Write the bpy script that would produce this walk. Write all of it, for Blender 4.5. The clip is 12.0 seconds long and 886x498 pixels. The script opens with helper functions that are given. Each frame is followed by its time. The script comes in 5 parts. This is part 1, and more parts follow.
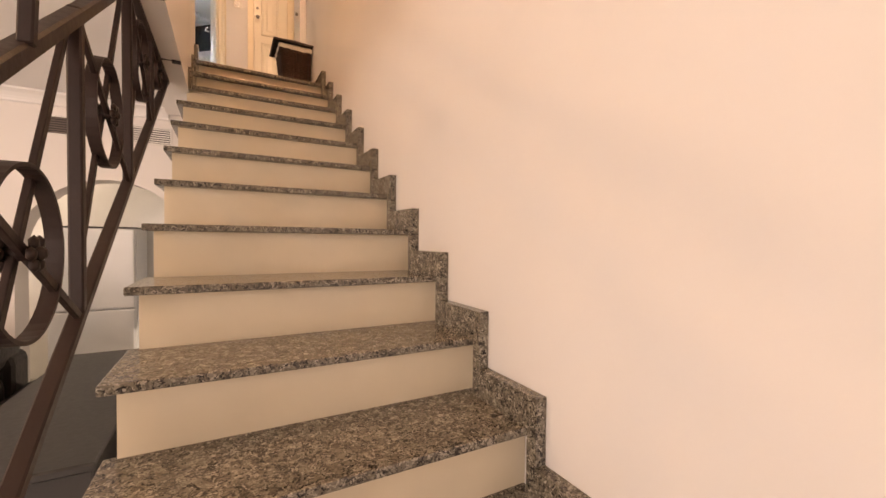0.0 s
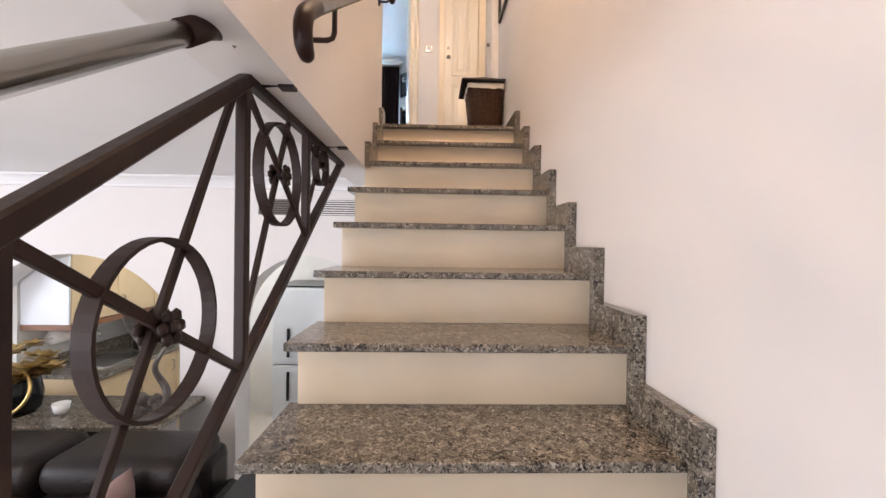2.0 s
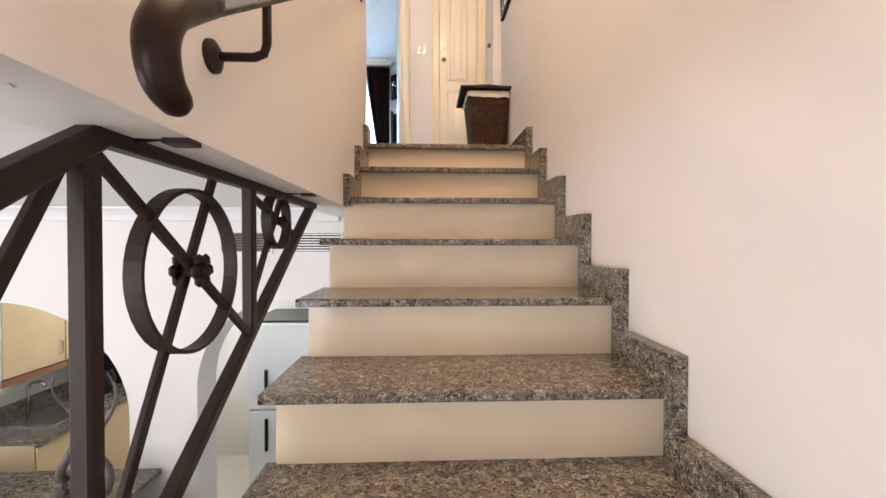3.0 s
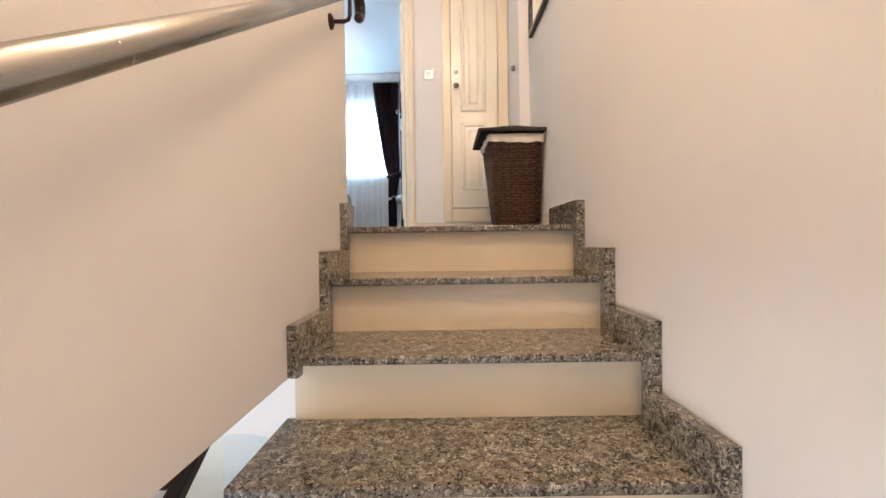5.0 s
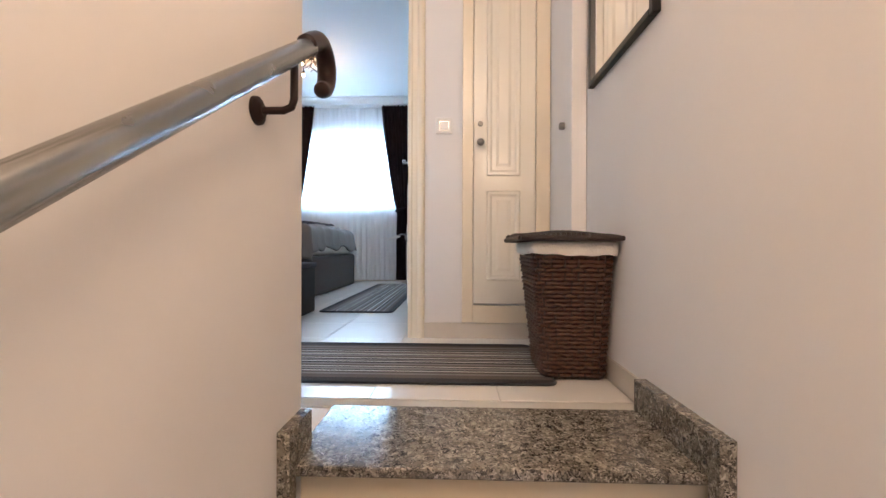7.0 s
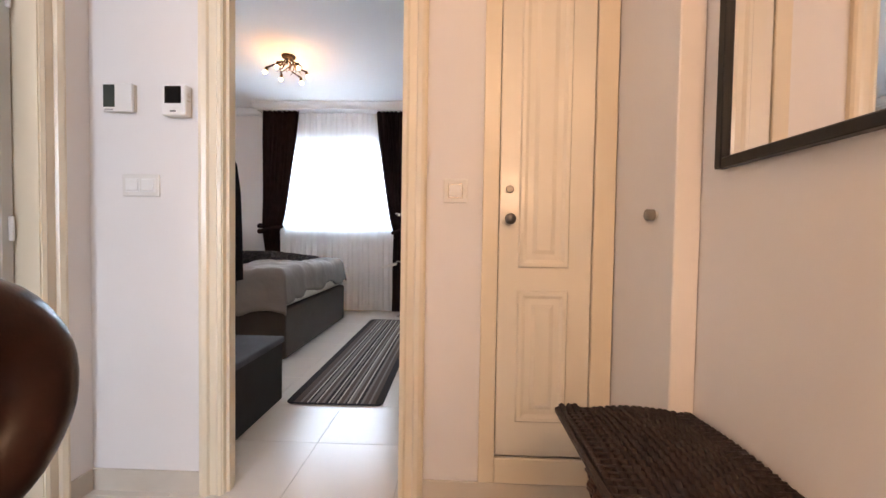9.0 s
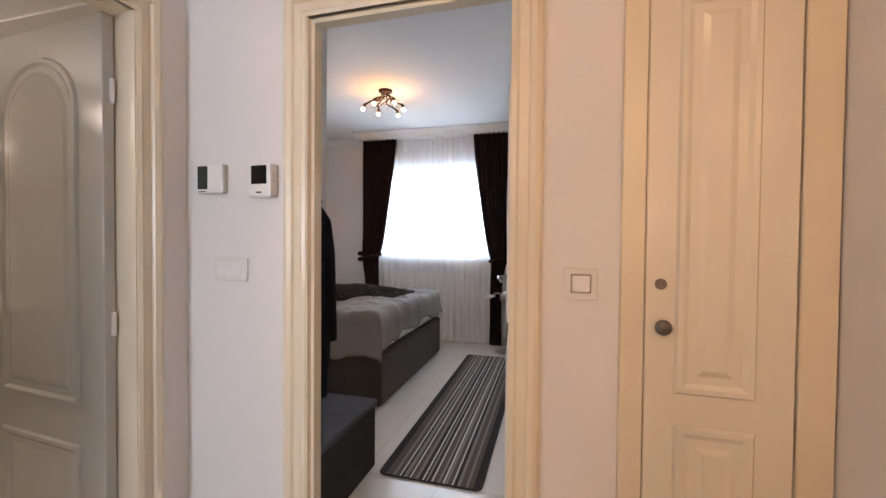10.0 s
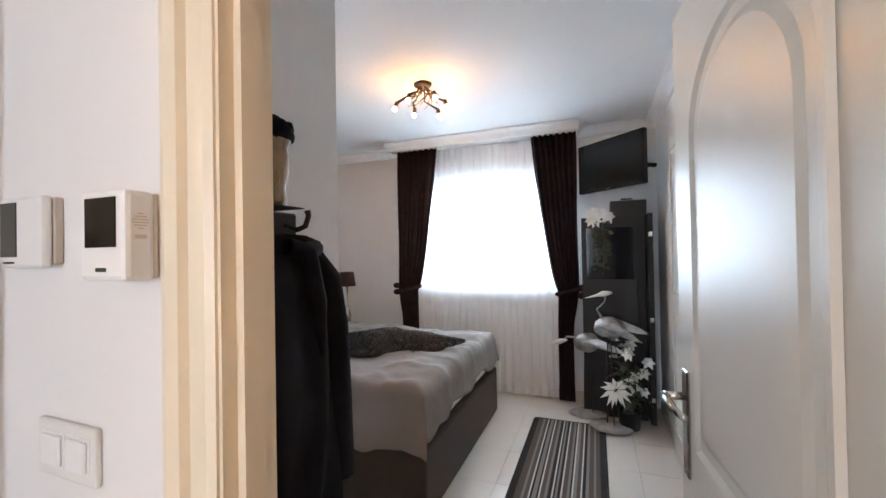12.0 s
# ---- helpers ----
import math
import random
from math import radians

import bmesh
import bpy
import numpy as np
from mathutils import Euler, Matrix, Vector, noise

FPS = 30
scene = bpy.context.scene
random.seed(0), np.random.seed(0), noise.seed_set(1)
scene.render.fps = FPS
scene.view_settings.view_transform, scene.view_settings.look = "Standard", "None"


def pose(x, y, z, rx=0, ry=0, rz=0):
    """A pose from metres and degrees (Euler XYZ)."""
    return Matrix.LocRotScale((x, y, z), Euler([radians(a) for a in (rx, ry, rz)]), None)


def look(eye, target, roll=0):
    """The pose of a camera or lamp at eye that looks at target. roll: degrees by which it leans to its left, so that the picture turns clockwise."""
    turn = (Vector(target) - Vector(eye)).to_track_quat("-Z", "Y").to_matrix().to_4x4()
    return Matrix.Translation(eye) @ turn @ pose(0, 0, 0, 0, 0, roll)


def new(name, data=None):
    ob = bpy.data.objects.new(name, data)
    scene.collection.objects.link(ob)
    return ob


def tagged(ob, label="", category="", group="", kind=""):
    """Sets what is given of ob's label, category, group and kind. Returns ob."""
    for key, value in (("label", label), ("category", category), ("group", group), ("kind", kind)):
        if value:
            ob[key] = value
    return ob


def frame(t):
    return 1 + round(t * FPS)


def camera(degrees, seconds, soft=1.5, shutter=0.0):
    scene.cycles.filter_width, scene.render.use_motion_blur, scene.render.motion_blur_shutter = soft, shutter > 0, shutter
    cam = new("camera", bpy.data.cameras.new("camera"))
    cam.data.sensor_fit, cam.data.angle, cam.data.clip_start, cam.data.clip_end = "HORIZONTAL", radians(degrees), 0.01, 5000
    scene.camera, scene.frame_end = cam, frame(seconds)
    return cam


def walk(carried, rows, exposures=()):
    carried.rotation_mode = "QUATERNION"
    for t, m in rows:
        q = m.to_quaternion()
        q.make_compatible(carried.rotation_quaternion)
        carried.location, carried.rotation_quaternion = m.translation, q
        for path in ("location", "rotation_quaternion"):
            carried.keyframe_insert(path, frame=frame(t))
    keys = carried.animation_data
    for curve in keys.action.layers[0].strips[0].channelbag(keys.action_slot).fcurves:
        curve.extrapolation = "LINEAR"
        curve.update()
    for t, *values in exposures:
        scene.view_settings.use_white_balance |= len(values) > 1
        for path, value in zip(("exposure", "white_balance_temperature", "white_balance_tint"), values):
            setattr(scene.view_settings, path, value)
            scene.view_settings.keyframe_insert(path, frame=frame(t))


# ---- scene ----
cam = camera(96.4, 12.0)
PATH = [
    (0, (-0.744, -3.5, -1.326), (0.216, -1.746, -1.371), 0.6),
    (0.5, (-0.644, -3.333, -1.197), (-0.149, -1.396, -1.239), 0.6),
    (1, (-0.635, -3.145, -1.097), (-0.401, -1.159, -1.128), 0.9),
    (1.5, (-0.609, -2.934, -0.967), (-0.512, -0.937, -1.003), 0.8),
    (2, (-0.586, -2.704, -0.824), (-0.528, -0.705, -0.841), 0.8),
    (2.5, (-0.613, -2.47, -0.69), (-0.507, -0.473, -0.715), 0.3),
    (4.5, (-0.55, -1.742, -0.204), (-0.558, 0.258, -0.238), -1.0),
    (5, (-0.549, -1.576, -0.073), (-0.552, 0.424, -0.097), -0.8),
    (5.5, (-0.541, -1.407, 0.086), (-0.524, 0.593, 0.071), -0.6),
    (6, (-0.512, -1.246, 0.232), (-0.589, 0.752, 0.222), -0.6),
    (6.5, (-0.554, -1.057, 0.334), (-0.664, 0.94, 0.294), -0.4),
    (7, (-0.573, -0.864, 0.482), (-0.638, 1.135, 0.48), 0.2),
    (7.2, (-0.564, -0.786, 0.516), (-0.637, 1.213, 0.523), 0.3),
    (9, (-0.633, -0.159, 0.978), (-0.698, 1.839, 0.918), 0.9),
    (9.5, (-0.669, 0.008, 1.086), (-0.924, 1.991, 1.034), 0.8),
    (10, (-0.711, 0.137, 1.258), (-1.248, 2.063, 1.217), 0.5),
    (10.5, (-0.749, 0.309, 1.375), (-1.556, 2.137, 1.313), 0.3),
    (11, (-0.799, 0.423, 1.422), (-1.749, 2.183, 1.398), -0.1),
    (11.5, (-0.928, 0.655, 1.436), (-1.787, 2.461, 1.45), -0.5),
    (12, (-1.087, 0.936, 1.427), (-1.805, 2.802, 1.447), -1.0),
]
walk(cam, [(t, look(eye, target, roll)) for t, eye, target, roll in PATH],
     [(0, -0.2, 9300, 24), (0.4, 0.0, 6600, 21), (1.5, 0.14, 6000, 13), (2.5, 0.18, 6150, 10), (4.5, 0.33, 6000, 5), (5.5, 0.26, 5650, 4),
      (7, 0.03, 5700, 8), (8.8, -0.05, 7100, 20), (9.5, -0.38, 7800, 22), (10.5, -0.48, 7200, 19), (11.5, -0.25, 7250, 17), (12, -0.05, 7300, 17)])

scene.render.film_transparent = False

# ---- world and lights ----
world = bpy.data.worlds.new("sky")
scene.world = world
world.use_nodes = True
wn = world.node_tree.nodes
sky = wn.new("ShaderNodeTexSky")
sky.sky_type, sky.sun_disc = "NISHITA", False
sky.sun_elevation, sky.sun_rotation = radians(48), radians(83)
wn["Background"].inputs[1].default_value = 0.12
world.node_tree.links.new(sky.outputs[0], wn["Background"].inputs[0])


def lamp(name, kind, m, energy, color, size=0.1, size_y=None, angle=0.0):
    data = bpy.data.lights.new(name, kind)
    data.energy, data.color = energy, color
    if kind == "AREA":
        data.shape, data.size, data.size_y = "RECTANGLE", size, size_y or size
    elif kind == "SUN":
        data.angle = angle
    else:
        data.shadow_soft_size = size
    ob = new(name, data)
    ob.matrix_world = m
    return ob


WARM, DAY = (1.0, 0.67, 0.42), (0.50, 0.75, 1.0)
lamp("sunlight", "SUN", look((8, 1, 9), (0, 0, 0)), 2.5, (1.0, 0.95, 0.86), angle=radians(0.5))
# daylight at the openings
lamp("bedroom_window_daylight", "AREA", look((-2.15, 5.5, 1.75), (-2.15, 0, 1.0)), 345, DAY, 2.0, 1.6)
lamp("lower_window_daylight", "AREA", look((-3.4, -6.35, -1.3), (-1.6, 0, -1.3)), 92, (0.97, 0.93, 1.0), 2.6, 1.9)
# unseen west opening, added to brighten the living room ceiling and arch wall
lamp("living_west_fill", "AREA", look((-6.15, -3.1, -1.35), (0, -1.6, -1.2)), 80, (0.95, 0.95, 1.0), 2.4, 1.5)
lamp("corridor_window_daylight", "AREA", look((-1.62, -2.7, 1.5), (-1.75, 1.3, 0.9)), 66, (0.62, 0.79, 1.0), 0.55, 1.2)
lamp("kitchen_window_daylight", "AREA", look((-4.86, 0.85, -1.3), (-3, 0.9, -1.6)), 17, (0.85, 0.95, 1.0), 0.8, 1.0)
# warm lamps over the stairs and the landing
lamp("bedroom_bulb", "POINT", pose(-2.18, 3.44, 2.46), 13, (1.0, 0.52, 0.18), 0.12)
lamp("landing_bulb", "POINT", pose(-0.8, 0.1, 2.4), 2.5, WARM, 0.08)
lamp("stair_bulb", "POINT", pose(-0.55, -1.6, 2.35), 48, WARM, 0.08)
# unseen lamp by the east wall, added to cast the handrail's soft shadow
lamp("rail_shadow_fill", "POINT", pose(-0.15, -1.25, 1.45), 17, WARM, 0.16)
lamp("living_bulb", "POINT", pose(-2.6, -2.6, -0.8), 28, (1.0, 0.72, 0.45), 0.1)
# fill without a fixture, put in the kitchen to brighten its fronts
lamp("kitchen_fill", "POINT", pose(-2.45, 1.0, -0.75), 17, (1.0, 0.95, 0.86), 0.1)
lamp("bathroom_bulb", "AREA", look((-4.25, 1.05, 1.88), (-4.0, 1.05, 0.9)), 8, (1.0, 0.93, 0.84), 0.3, 0.1)
# extra bathroom light with no lamp body, added to lift the dark tiles
lamp("bathroom_fill", "POINT", pose(-3.5, 0.25, 2.0), 16, (1.0, 0.96, 0.9), 0.06)


# ---- materials ----
def nodes_of(name):
    m = bpy.data.materials.new(name)
    m.use_nodes = True
    return m, m.node_tree.nodes, m.node_tree.links, m.node_tree.nodes["Principled BSDF"]


def plain(name, color, rough=0.5, metal=0.0, var=0.06, scale=6.0, bump=0.05, bscale=60.0, coat=0.0, stretch=(1, 1, 1), sheen=0.0, spec=0.5):
    """A painted, plastic, cloth or metal surface: base colour with variation at two scales and fine relief."""
    m, n, l, b = nodes_of(name)
    tc = n.new("ShaderNodeTexCoord")
    mp = n.new("ShaderNodeMapping")
    mp.inputs["Scale"].default_value = stretch
    l.new(tc.outputs["Object"], mp.inputs[0])
    big = n.new("ShaderNodeTexNoise")
    big.inputs["Scale"].default_value, big.inputs["Detail"].default_value = scale, 5
    fine = n.new("ShaderNodeTexNoise")
    fine.inputs["Scale"].default_value, fine.inputs["Detail"].default_value = bscale, 4
    for t in (big, fine):
        l.new(mp.outputs[0], t.inputs["Vector"])
    ramp = n.new("ShaderNodeValToRGB")
    lo, hi = [c * (1 - var) for c in color], [min(1, c * (1 + var)) for c in color]
    ramp.color_ramp.elements[0].color, ramp.color_ramp.elements[0].position = (*lo, 1), 0.3
    ramp.color_ramp.elements[1].color, ramp.color_ramp.elements[1].position = (*hi, 1), 0.7
    l.new(big.outputs[0], ramp.inputs[0])
    l.new(ramp.outputs[0], b.inputs["Base Color"])
    rr = n.new("ShaderNodeMapRange")
    rr.inputs[3].default_value, rr.inputs[4].default_value = max(0.02, rough * 0.85), min(1, rough * 1.15)
    l.new(fine.outputs[0], rr.inputs[0])
    l.new(rr.outputs[0], b.inputs["Roughness"])
    b.inputs["Metallic"].default_value = metal
    b.inputs["Coat Weight"].default_value = coat
    b.inputs["Coat Roughness"].default_value = rough * 0.8
    b.inputs["Sheen Weight"].default_value = sheen
    b.inputs["Specular IOR Level"].default_value = spec
    if bump:
        bp = n.new("ShaderNodeBump")
        bp.inputs["Strength"].default_value, bp.inputs["Distance"].default_value = bump, 0.01
        l.new(fine.outputs[0], bp.inputs["Height"])
        l.new(bp.outputs[0], b.inputs["Normal"])
    return m


def granite(name):
    """Polished speckled granite in grey, tan and near-black grains."""
    m, n, l, b = nodes_of(name)
    tc = n.new("ShaderNodeTexCoord")
    v = n.new("ShaderNodeTexVoronoi")
    v.inputs["Scale"].default_value = 122
    v.inputs["Randomness"].default_value = 1
    w = n.new("ShaderNodeTexNoise")
    w.inputs["Scale"].default_value, w.inputs["Detail"].default_value = 70, 3
    mixv = n.new("ShaderNodeMix")
    mixv.data_type = "RGBA"
    mixv.inputs[0].default_value = 0.06
    l.new(tc.outputs["Object"], mixv.inputs[6])
    l.new(tc.outputs["Object"], w.inputs["Vector"])
    l.new(w.outputs["Color"], mixv.inputs[7])
    l.new(mixv.outputs[2], v.inputs["Vector"])
    sep = n.new("ShaderNodeSeparateColor")
    l.new(v.outputs["Color"], sep.inputs[0])
    ramp = n.new("ShaderNodeValToRGB")
    e = ramp.color_ramp.elements
    e[0].position, e[0].color = 0.0, (0.016, 0.014, 0.013, 1)
    e[1].position, e[1].color = 1.0, (0.42, 0.38, 0.32, 1)
    for p, c in ((0.16, (0.045, 0.04, 0.036, 1)), (0.26, (0.094, 0.083, 0.068, 1)), (0.5, (0.158, 0.138, 0.106, 1)), (0.78, (0.222, 0.197, 0.158, 1))):
        x = e.new(p)
        x.color = c
    ramp.color_ramp.interpolation = "LINEAR"
    l.new(sep.outputs[0], ramp.inputs[0])
    big = n.new("ShaderNodeTexNoise")
    big.inputs["Scale"].default_value, big.inputs["Detail"].default_value = 9, 4
    l.new(tc.outputs["Object"], big.inputs["Vector"])
    mul = n.new("ShaderNodeMix")
    mul.data_type, mul.blend_type = "RGBA", "MULTIPLY"
    mul.inputs[0].default_value = 0.45
    l.new(ramp.outputs[0], mul.inputs[6])
    l.new(big.outputs["Color"], mul.inputs[7])
    l.new(ramp.outputs[0], b.inputs["Base Color"])
    b.inputs["Roughness"].default_value = 0.14
    b.inputs["Specular IOR Level"].default_value = 0.5
    return m


def stripes(name, along, period=0.55):
    """Woven runner: brown, black, grey and cream stripes with a zigzag weave; object axis 0 or 1 across the stripes."""
    m, n, l, b = nodes_of(name)
    tc = n.new("ShaderNodeTexCoord")
    sx = n.new("ShaderNodeSeparateXYZ")
    l.new(tc.outputs["Object"], sx.inputs[0])
    across, run = sx.outputs[along], sx.outputs[1 - along]
    z = n.new("ShaderNodeMath")
    z.operation = "PINGPONG"
    z.inputs[1].default_value = 0.008
    l.new(run, z.inputs[0])
    k = n.new("ShaderNodeMath")
    k.operation = "MULTIPLY_ADD"
    k.inputs[1].default_value = 0.35
    l.new(z.outputs[0], k.inputs[0])
    l.new(across, k.inputs[2])
    sc = n.new("ShaderNodeMath")
    sc.operation = "MULTIPLY_ADD"
    sc.inputs[1].default_value, sc.inputs[2].default_value = 1 / period, 0.5
    l.new(k.outputs[0], sc.inputs[0])
    ramp = n.new("ShaderNodeValToRGB")
    ramp.color_ramp.interpolation = "CONSTANT"
    dark, brown, grey, cream = (0.018, 0.014, 0.013, 1), (0.085, 0.065, 0.052, 1), (0.19, 0.175, 0.16, 1), (0.55, 0.52, 0.47, 1)
    bands = [(0, dark), (.07, brown), (.14, grey), (.165, brown), (.21, cream), (.225, dark), (.25, grey), (.29, dark), (.31, cream), (.325, brown),
             (.37, grey), (.40, dark), (.44, cream), (.455, dark), (.475, grey), (.50, dark), (.53, cream), (.545, brown), (.59, grey), (.62, dark), (.64, cream),
             (.655, grey), (.69, brown), (.73, cream), (.745, dark), (.78, grey), (.81, brown), (.86, grey), (.885, brown), (.93, dark)]
    e = ramp.color_ramp.elements
    e[0].position, e[0].color = bands[0]
    e[1].position, e[1].color = bands[-1]
    for p, c in bands[1:-1]:
        x = e.new(p)
        x.color = c
    l.new(sc.outputs[0], ramp.inputs[0])
    nz = n.new("ShaderNodeTexNoise")
    nz.inputs["Scale"].default_value = 220
    l.new(tc.outputs["Object"], nz.inputs["Vector"])
    mul = n.new("ShaderNodeMix")
    mul.data_type, mul.blend_type = "RGBA", "OVERLAY"
    mul.inputs[0].default_value = 0.35
    l.new(ramp.outputs[0], mul.inputs[6])
    l.new(nz.outputs["Color"], mul.inputs[7])
    l.new(mul.outputs[2], b.inputs["Base Color"])
    bp = n.new("ShaderNodeBump")
    bp.inputs["Strength"].default_value, bp.inputs["Distance"].default_value = 0.5, 0.004
    l.new(nz.outputs[0], bp.inputs["Height"])
    l.new(bp.outputs[0], b.inputs["Normal"])
    b.inputs["Roughness"].default_value = 0.95
    return m


def sheer(name):
    m, n, l, b = nodes_of(name)
    out = n["Material Output"]
    tr = n.new("ShaderNodeBsdfTransparent")
    tl = n.new("ShaderNodeBsdfTranslucent")
    df = n.new("ShaderNodeBsdfDiffuse")
    tl.inputs[0].default_value = df.inputs[0].default_value = (0.93, 0.94, 0.95, 1)
    m1, m2 = n.new("ShaderNodeMixShader"), n.new("ShaderNodeMixShader")
    m1.inputs[0].default_value = 0.7
    l.new(tl.outputs[0], m1.inputs[1])
    l.new(df.outputs[0], m1.inputs[2])
    tc = n.new("ShaderNodeTexCoord")
    wv = n.new("ShaderNodeTexNoise")
    wv.inputs["Scale"].default_value = 300
    l.new(tc.outputs["Object"], wv.inputs["Vector"])
    mr = n.new("ShaderNodeMapRange")
    mr.inputs[3].default_value, mr.inputs[4].default_value = 0.74, 0.95
    l.new(wv.outputs[0], mr.inputs[0])
    l.new(mr.outputs[0], m2.inputs[0])
    l.new(tr.outputs[0], m2.inputs[1])
    l.new(m1.outputs[0], m2.inputs[2])
    l.new(m2.outputs[0], out.inputs[0])
    return m


def glow(name, color, strength):
    m, n, l, b = nodes_of(name)
    b.inputs["Base Color"].default_value = (*color, 1)
    b.inputs["Emission Color"].default_value = (*color, 1)
    b.inputs["Emission Strength"].default_value = strength
    return m


def glassy(name, rough=0.0, tint=(1, 1, 1)):
    m, n, l, b = nodes_of(name)
    b.inputs["Base Color"].default_value = (*tint, 1)
    b.inputs["Transmission Weight"].default_value = 1.0
    b.inputs["Roughness"].default_value, b.inputs["IOR"].default_value = rough, 1.45
    return m


PAINT = plain("wall_paint", (0.80, 0.775, 0.755), 0.75, var=0.025, scale=1.3, bump=0.05, bscale=35)
CEIL = plain("ceiling_paint", (0.83, 0.83, 0.83), 0.85, var=0.015, scale=1.5, bump=0.03)
TRIM = plain("cream_gloss_paint", (0.79, 0.695, 0.535), 0.3, var=0.03, scale=3, bump=0.03, bscale=18, coat=0.3)
DOORP = plain("door_gloss_paint", (0.80, 0.745, 0.63), 0.2, var=0.025, scale=2, bump=0.012, bscale=3, coat=0.5)
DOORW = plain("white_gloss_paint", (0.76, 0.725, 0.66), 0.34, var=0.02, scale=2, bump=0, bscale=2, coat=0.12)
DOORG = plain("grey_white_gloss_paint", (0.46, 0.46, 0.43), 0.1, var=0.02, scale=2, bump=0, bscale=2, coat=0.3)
GRANITE = granite("speckled_granite")
RISER = plain("cream_riser_tile", (0.735, 0.635, 0.48), 0.16, var=0.05, scale=4, bump=0.02, bscale=12, coat=0.3)
TILE = plain("cream_floor_tile", (0.72, 0.68, 0.62), 0.22, var=0.03, scale=2, bump=0, bscale=4)
GROUT = plain("grout", (0.50, 0.47, 0.42), 0.9)
BASE = plain("beige_skirting_tile", (0.60, 0.54, 0.46), 0.3, var=0.06)
IRON = plain("brown_wrought_iron", (0.023, 0.012, 0.010), 0.5, 0.0, var=0.12, scale=12, bump=0.12, bscale=45, spec=0.3)
STEEL = plain("brushed_steel", (0.36, 0.35, 0.33), 0.26, 1.0, var=0.06, scale=3, bump=0.04, bscale=20)
DARKWOOD = plain("dark_brown_wood", (0.020, 0.008, 0.006), 0.32, var=0.2, scale=9, bump=0.03, spec=0.22, stretch=(1, 8, 8))
POLISHED = plain("polished_steel", (0.62, 0.58, 0.52), 0.15, 1.0, var=0.05, scale=3, bump=0.02, bscale=12)
NICKEL = plain("dark_nickel", (0.20, 0.18, 0.16), 0.3, 0.9, var=0.1)
SWITCHP = plain("off_white_plastic", (0.74, 0.72, 0.68), 0.35, var=0.015, bump=0.01)
CHROME = plain("satin_nickel", (0.55, 0.54, 0.52), 0.22, 1.0, var=0.04)
WHITEP = plain("white_plastic", (0.80, 0.79, 0.77), 0.35, var=0.015, bump=0.01)
SCREENP = plain("lcd_panel", (0.045, 0.055, 0.05), 0.12, var=0.05, bump=0)
BLACKP = plain("black_plastic", (0.012, 0.012, 0.013), 0.3, var=0.1, bump=0.02, spec=0.3)
BLACKG = plain("black_gloss", (0.006, 0.006, 0.007), 0.08, var=0.05, bump=0, spec=0.25)
CURT = plain("dark_brown_curtain", (0.032, 0.018, 0.020), 0.85, var=0.2, scale=14, bump=0.25, bscale=240, spec=0.1)
SHEER = sheer("sheer_voile")
BEDBASE = plain("dark_taupe_bed_fabric", (0.042, 0.030, 0.024), 0.9, var=0.12, scale=8, bump=0.3, bscale=300, sheen=0.1)
DUVET = plain("grey_beige_duvet", (0.19, 0.163, 0.142), 0.85, var=0.08, scale=5, bump=0.5, bscale=14, sheen=0.15)
LINEN = plain("white_linen", (0.72, 0.69, 0.64), 0.9, var=0.05, scale=10, bump=0.3, bscale=140)
FUR = plain("dark_grey_fur", (0.045, 0.043, 0.046), 0.95, var=0.4, scale=30, bump=1.0, bscale=120, sheen=0.2)
BENCHTOP = plain("slate_blue_fabric", (0.055, 0.062, 0.078), 0.85, var=0.15, scale=9, bump=0.25, bscale=260)
BENCHSIDE = plain("black_fabric", (0.018, 0.018, 0.021), 0.9, var=0.15, scale=9, bump=0.2, bscale=260)
COAT = plain("black_wool_coat", (0.013, 0.012, 0.015), 0.9, var=0.25, scale=9, bump=0.3, bscale=220, spec=0.08)
WICKER = plain("dark_brown_wicker", (0.072, 0.027, 0.012), 0.42, var=0.3, scale=25, bump=0.2, bscale=90)
WICKERD = plain("darker_brown_wicker", (0.020, 0.010, 0.007), 0.5, var=0.3, scale=25, bump=0.2, bscale=90)
MIRROR = plain("mirror_glass", (0.90, 0.90, 0.90), 0.01, 1.0, var=0, bump=0)
SOFA = plain("black_brown_leather", (0.012, 0.008, 0.007), 0.42, var=0.2, scale=8, bump=0.25, bscale=60, spec=0.28)
PILLOWW = plain("oatmeal_cushion", (0.55, 0.52, 0.48), 0.95, var=0.08, bump=0.5, bscale=120)
PILLOWP = plain("dusty_pink_cushion", (0.27, 0.18, 0.16), 0.9, var=0.08, bump=0.4, bscale=150)
CABGREY = plain("grey_cabinet_paint", (0.012, 0.0115, 0.0115), 0.45, var=0.06)
KITCAB = plain("cream_kitchen_front", (0.62, 0.48, 0.29), 0.35, var=0.05)
KITWOOD = plain("brown_wood_edge", (0.22, 0.10, 0.045), 0.4, var=0.2, stretch=(1, 10, 10))
KITTILE = plain("white_wall_tile", (0.76, 0.76, 0.74), 0.2, var=0.03)
FRIDGE = plain("white_enamel", (0.74, 0.77, 0.80), 0.25, var=0.02)
GOLD = plain("aged_gold_leaf", (0.46, 0.33, 0.13), 0.35, 0.85, var=0.2, scale=20, bump=0.3, bscale=60)
HORNM = plain("dark_grey_horn", (0.10, 0.085, 0.075), 0.4, var=0.35, scale=14, bump=0.4, bscale=50)
BATHTILE = plain("beige_marble_tile", (0.52, 0.45, 0.36), 0.22, var=0.25, scale=4, bump=0.02)
